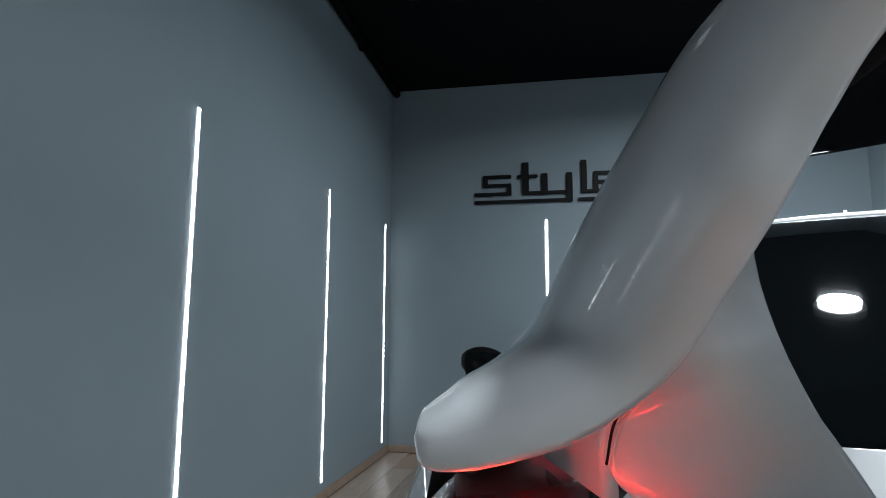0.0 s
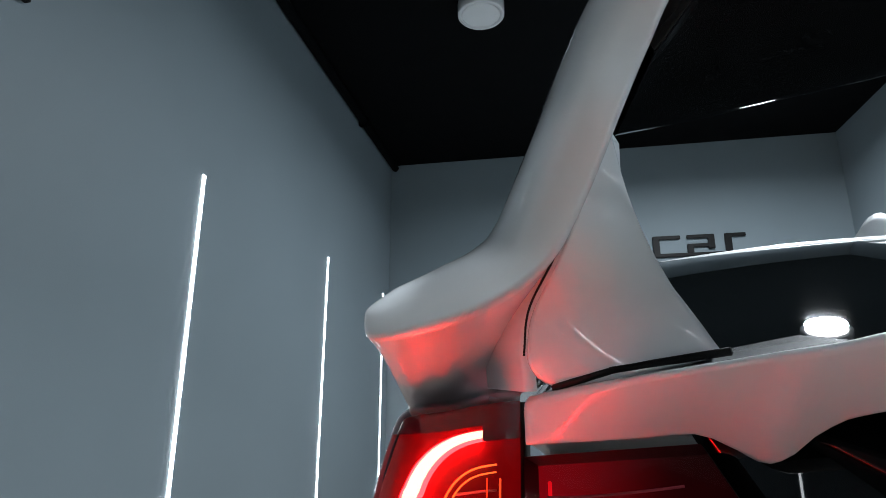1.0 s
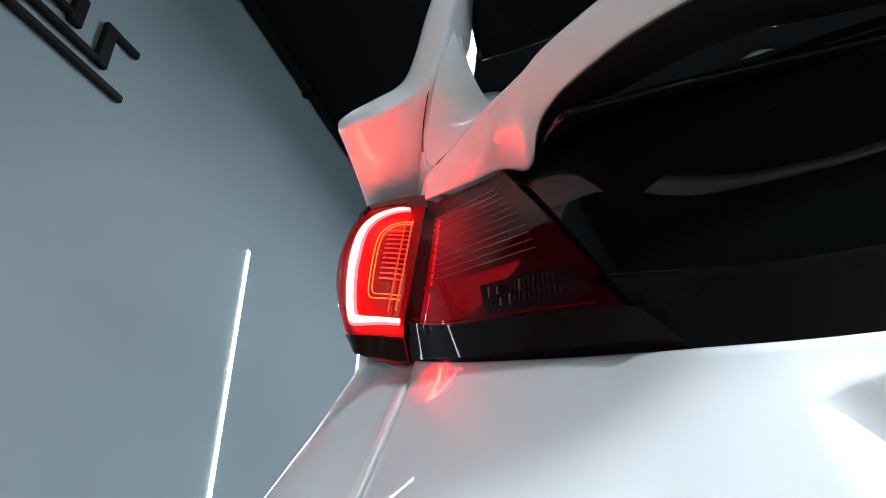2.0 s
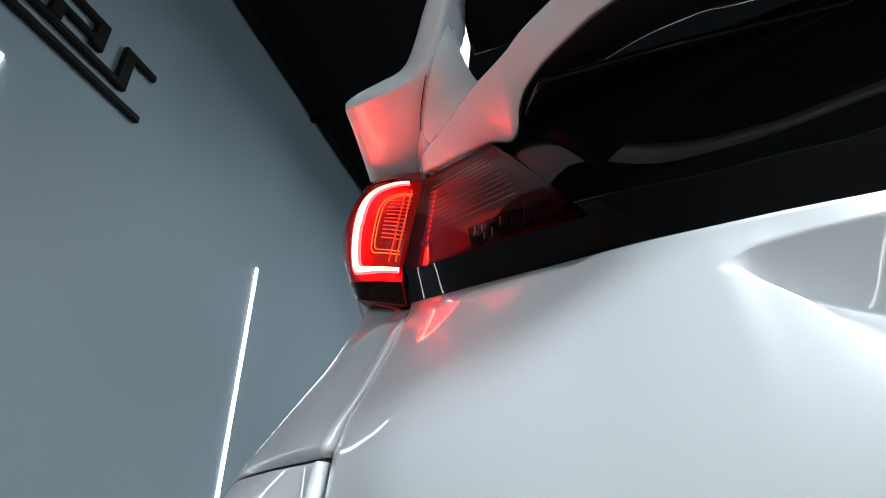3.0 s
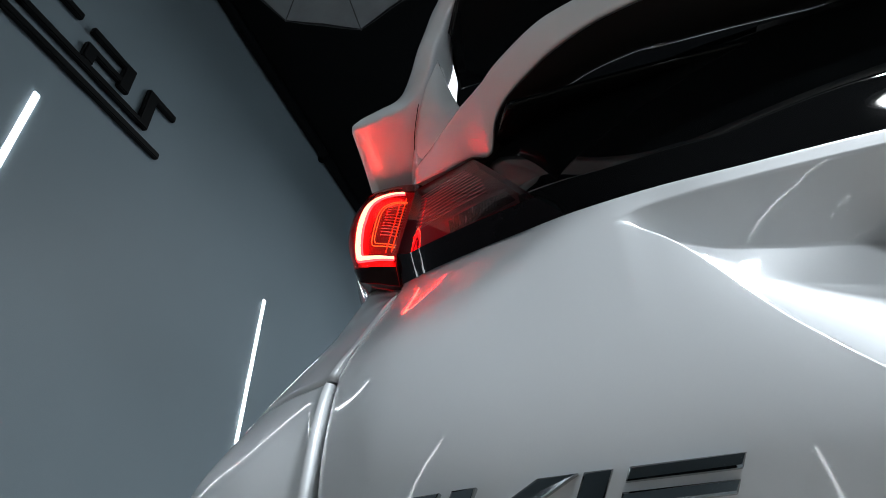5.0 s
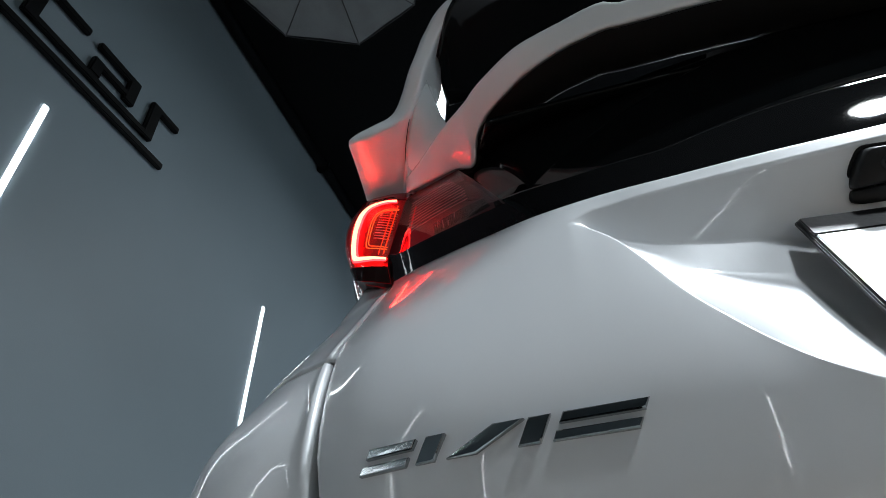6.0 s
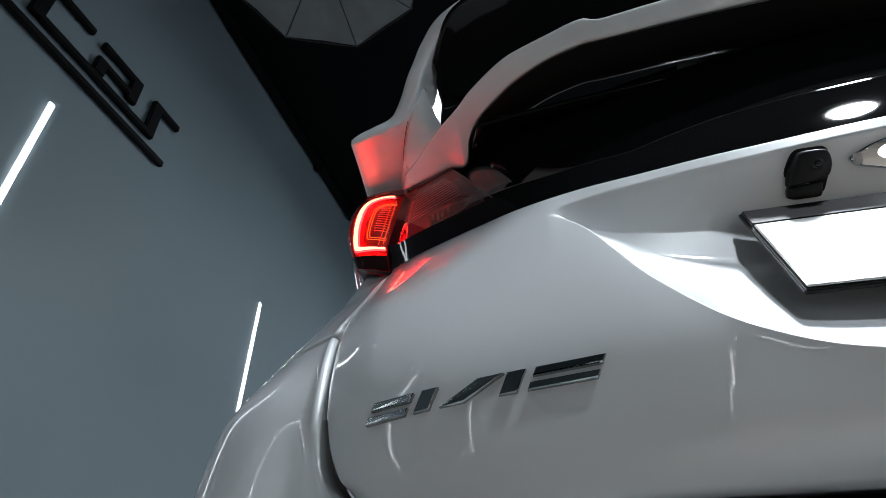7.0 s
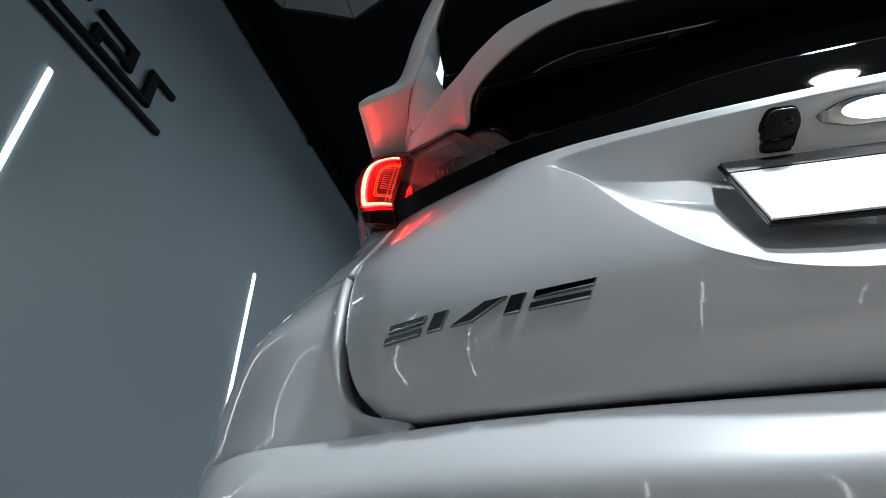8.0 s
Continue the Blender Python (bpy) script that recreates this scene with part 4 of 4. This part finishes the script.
# badge strokes: slanted chrome pieces along the skin
def badge():
    a, b = Vector((0.069, 0, 0.6195)), Vector((0.2515, 0, 0.6265))
    run = (b - a).normalized()
    L = (b - a).length
    hgt = 0.0165

    def place(u, v):
        """u along the badge in 0..1, v up in 0..1."""
        x = a.x + run.x * u * L + 0.45 * hgt * v
        z = a.z + run.z * u * L + v * hgt
        return x, z
    shapes = [[(0.0, 0), (0.2, 0), (0.2, 0.34), (0.0, 0.34)], [(0.0, 0.62), (0.2, 0.62), (0.2, 1), (0.0, 1)],
              [(0.24, 0), (0.315, 0), (0.315, 1), (0.24, 1)],
              [(0.36, 0), (0.47, 0), (0.6, 1), (0.49, 1)],
              [(0.615, 0), (0.69, 0), (0.69, 1), (0.615, 1)],
              [(0.73, 0), (1.0, 0), (1.0, 0.34), (0.73, 0.34)], [(0.73, 0.62), (1.0, 0.62), (1.0, 1), (0.73, 1)]]
    for sh in shapes:
        bm = bmesh.new()
        pts = [place(u, v) for u, v in sh]
        back = [bm.verts.new((x, skin(x, z) + 0.002, z)) for x, z in pts]
        mid = [bm.verts.new((x, skin(x, z) - 0.003, z)) for x, z in pts]
        cx, cz = sum(p[0] for p in pts) / len(pts), sum(p[1] for p in pts) / len(pts)
        front = []
        n = len(pts)
        for i, (x, z) in enumerate(pts):
            px_, pz_ = pts[i - 1]
            nx_, nz_ = pts[(i + 1) % n]
            e1, e2 = Vector((x - px_, z - pz_)).normalized(), Vector((nx_ - x, nz_ - z)).normalized()
            nn = Vector((-(e1.y + e2.y), e1.x + e2.x)).normalized() * 0.0011
            front.append(bm.verts.new((x + nn.x, skin(x, z) - 0.0042, z + nn.y)))
        for r0, r1 in ((back, mid), (mid, front)):
            for i in range(n):
                bm.faces.new((r0[i], r0[(i + 1) % n], r1[(i + 1) % n], r1[i]))
        bm.faces.new(front)
        ob = part("badge_stroke", bm, BADGE, tailgate, "slanted chrome badge stroke")


badge()


# parking sensors on the bumper
for x in (0.40, 0.9):
    s = part("parking_sensor", tube([(x, 0.128, 0.44), (x, 0.117, 0.44)], 0.0115, 24), PAINT, car, "white round parking sensor")

# upper rear window, roof, sides, glazing
def cabin_half(y):
    """Half width at the roof edge, roof height at the middle and at the edge."""
    return (float(np.interp(y, [0.4, 1.2, 2.0, 2.8, 3.4], [0.625, 0.57, 0.55, 0.54, 0.57])),
            float(np.interp(y, [0.37, 1.2, 1.6, 2.2, 2.8, 3.6], [1.13, 1.362, 1.395, 1.405, 1.375, 1.02])) + 0.018 * math.sin(math.pi * min(max((y - 0.37) / 0.83, 0), 1)) ** 1.0,
            float(np.interp(y, [0.37, 1.2, 1.6, 2.2, 2.8, 3.6], [1.09, 1.318, 1.35, 1.365, 1.335, 0.98])) + 0.018 * math.sin(math.pi * min(max((y - 0.37) / 0.83, 0), 1)))


def top_sheet(name, y0, y1, mat, label, n=24, lift=0.0, shrink=0.0):
    rows = []
    for y in np.linspace(y0, y1, n):
        w, zc, ze = cabin_half(y)
        w -= shrink
        rows.append([(CX + w * u, y, zc - (zc - ze) * abs(u) ** 2.2 + lift) for u in np.linspace(-1, 1, 41)])
    return thick(part(name, grid(rows), mat, car, label, (0, 0, 1)), 0.006)


rows = []
for y in np.linspace(0.335, 1.2, 30):
    x0 = float(np.interp(y, [0.33, 0.475, 1.2], [0.15, 0.1, CX - 0.545]))
    zc = 1.085 + 0.429 * (y - 0.33) - 0.123 * (y - 0.33) ** 2
    rows.append([(CX + (CX - x0) * u, y, zc - 0.045 * abs((CX - x0) * u / 0.61) ** 2.2) for u in np.linspace(-1, 1, 41)])
thick(part("upper_rear_window", grid(rows), ROOF_GLASS, car, "dark tinted upper rear window", (0, 0, 1)), 0.006)
top_sheet("roof", 1.205, 2.8, PAINT, "white roof")
top_sheet("windscreen", 2.805, 3.6, GLASS, "dark windscreen", shrink=0.02)

# roof edge lip above the window and a fin
rows = []
for y, dz in ((1.13, -0.004), (1.12, 0.003), (1.13, 0.008), (1.25, 0.005)):
    w, zc, ze = cabin_half(y)
    rows.append([(CX + (w + 0.02) * u, y + 0.05 * abs(u) ** 3, zc - (zc - ze) * abs(u) ** 2.2 + dz) for u in np.linspace(-1, 1, 41)])
thick(part("roof_lip", grid(rows), PAINT, car, "white roof edge over the rear window"), 0.004)
rows = []
for k, s in enumerate(np.linspace(0, 1, 10)):
    hgt = 0.1 * math.sin(math.pi * (0.12 + 0.88 * s) / 1.0) ** 0.6 * (1 - 0.35 * s)
    y = 1.29 + 0.2 * s
    z = cabin_half(y)[1] - 0.003
    w = 0.022 * math.sin(math.pi * min(0.98, 0.08 + 0.9 * s)) ** 0.5
    rows.append([(CX - w, y, z), (CX - w * 0.5, y, z + hgt * 0.8), (CX, y, z + hgt), (CX + w * 0.5, y, z + hgt * 0.8), (CX + w, y, z)])
part("roof_fin", grid(rows, caps=True), PAINT, car, "white shark fin aerial")


def side_x(y, z):
    """The car's left side."""
    base = float(np.interp(y, [0.85, 1.3, 2.2, 3.2, 4.0, 4.4], [-0.243, -0.25, -0.244, -0.25, -0.235, -0.15]))
    if z > 0.78:
        belt = float(np.interp(y, [0.85, 1.4, 3.2, 4.0, 4.4], [-0.175, -0.185, -0.19, -0.17, -0.05]))
        return base + (belt - base) * ((z - 0.78) / 0.22) ** 1.3
    if z < 0.45:
        return base + 0.05 * ((0.45 - z) / 0.25) ** 2
    return base


def side_low(y):
    z = 0.2
    for wy in (1.02, 3.72):
        if abs(y - wy) < 0.36:
            z = max(z, 0.32 + math.sqrt(0.36 ** 2 - (y - wy) ** 2))
    return z


def side_panel():
    rows = []
    for y in np.linspace(0.85, 4.4, 110):
        top = float(np.interp(y, [0.85, 1.6, 3.2, 4.0, 4.4], [1.04, 1.0, 0.98, 0.9, 0.7]))
        lo = side_low(y)
        rows.append([(side_x(y, z), y, z) for z in np.linspace(lo, top, 24)])
    return thick(part("side_panel", grid(rows), PAINT, car, "white body side with wheel arches"), 0.004)


side = side_panel()
mirrored(side, car)


def pillar_panel():
    """Shoulder from the tail light up to the roof edge, behind the side windows."""
    rows = []
    for v in np.linspace(0, 1, 14):
        row = []
        for y in np.linspace(0.56, 1.75, 30):
            w, zc, ze = cabin_half(y)
            a = np.array([float(np.interp(y, [0.56, 0.72, 0.85, 1.4, 1.75], [-0.085, -0.115, -0.172, -0.184, -0.185])), y, float(np.interp(y, [0.56, 0.85, 1.6, 1.75], [1.09, 1.042, 1.0, 0.996]))])
            b = np.array([CX - w, y, ze])
            p = a + (b - a) * v
            p[2] += 0.02 * math.sin(math.pi * v)
            row.append(tuple(p))
        rows.append(row)
    return thick(part("rear_pillar", grid(rows), PAINT, car, "white rear pillar and shoulder"), 0.004)


pillar = pillar_panel()
mirrored(pillar, car)
rows = []
for v in np.linspace(0, 1, 6):
    row = []
    for y in np.linspace(1.76, 3.35, 24):
        w, zc, ze = cabin_half(y)
        a = np.array([side_x(y, 1.0) + 0.002, y, 0.99])
        b = np.array([CX - w, y, max(ze, 0.995)])
        row.append(tuple(a + (b - a) * v))
    rows.append(row)
win = thick(part("side_window", grid(rows), GLASS, car, "dark side windows"), 0.004)
mirrored(win, car)
# side between lamp and body side
rows = []
for v in np.linspace(0, 1, 10):
    row = []
    for y in np.linspace(0.72, 0.86, 8):
        z = 0.9 + 0.145 * v
        row.append((float(np.interp(y, [0.72, 0.86], [-0.125 - 0.03 * (1 - v), side_x(0.86, z)])), y, z))
    rows.append(row)
shoulder = part("shoulder_panel", grid(rows), PAINT, car)
mirrored(shoulder, car)

rows = []
for y in np.linspace(3.5, 4.62, 20):
    z = float(np.interp(y, [3.5, 4.2, 4.5, 4.62], [1.0, 0.92, 0.82, 0.62]))
    w = float(np.interp(y, [3.5, 4.2, 4.5, 4.62], [0.84, 0.8, 0.7, 0.62]))
    rows.append([(CX + w * u, y - 0.1 * u * u, z - 0.05 * abs(u) ** 3) for u in np.linspace(-1, 1, 25)])
thick(part("bonnet", grid(rows), PAINT, car, "white bonnet"), 0.004)
rows = []
for z in np.linspace(0.2, 0.64, 10):
    rows.append([(CX + 0.8 * u, 4.64 - 0.3 * abs(u) ** 3, z) for u in np.linspace(-1, 1, 25)])
thick(part("front_bumper", grid(rows), PAINT, car, "white front bumper"), 0.004)
box_part("underbody", (-0.12, 2 * CX + 0.12, 0.3, 4.3, 0.18, 0.3), BLACKTRIM, car, 0.02)


def wheel(y):
    w = part("wheel", grid([[Vector((-0.03, y, 0.32)) + Vector((p[2], p[0], p[1])) for p in row] for row in disc_rows([(0.22, -0.19), (0.3, -0.205), (0.32, -0.18), (0.32, -0.02), (0.3, 0.0), (0.22, -0.01)], 40)], close_u=True, close_v=True), RUBBER, car, "black tyre on a dark alloy wheel")
    rim = part("rim", grid([[Vector((-0.03, y, 0.32)) + Vector((p[2], p[0], p[1])) for p in row] for row in disc_rows([(0.225, -0.19), (0.21, -0.17), (0.2, -0.06), (0.0001, -0.05)], 40)], close_u=True), ALLOY, w)
    for k in range(5):
        a = 2 * math.pi * k / 5
        part("spoke", box(bmesh.new(), -0.215, -0.19, -0.022, 0.022, 0.03, 0.215, 0.006, Matrix.Translation((-0.03, y, 0.32)) @ Matrix.Rotation(a, 4, "X")), ALLOY, w)
    c = mirrored(w, car)
    for ch in w.children:
        mirrored(ch, c)


wheel(1.02)
wheel(3.72)


def wing_mirror():
    rows = []
    for k, u in enumerate(np.linspace(0, 1, 12)):
        r = math.sin(math.pi * (0.06 + 0.9 * u)) ** 0.45
        cx, cy, cz = -0.19 - 0.19 * u, 2.6 - 0.02 * u, 1.02 + 0.025 * u
        rows.append([(cx, cy + 0.055 * r * math.cos(a), cz + 0.07 * r * math.sin(a)) for a in np.linspace(0, 2 * math.pi, 25)[:-1]])
    m = part("wing_mirror", grid(rows, close_u=True, caps=True), GLOSS, car, "gloss black wing mirror")
    part("mirror_glass", box(bmesh.new(), -0.36, -0.22, 2.538, 2.545, 0.98, 1.08, 0.003), GLASS, m)
    c = mirrored(m, car)
    mirrored(m.children[0], c)


wing_mirror()

# floor planks
plank_mesh = bpy.data.meshes.new("plank")
bm = box(bmesh.new(), -0.096, 0.096, -0.64, 0.64, -0.006, 0.002, 0.0)
bm.to_mesh(plank_mesh)
bm.free()
plank_mesh.materials.append(WOOD)
for i in range(22):
    for k in range(9):
        x = XL + 0.12 + i * 0.1955
        y = YF - 0.66 - k * 1.284 - (0.43 if i % 2 else 0) - (0.2 if i % 3 else 0)
        if x < XR and y > YB:
            p = new("plank", plank_mesh)
            p.location, p.parent = (x, y, 0), floor
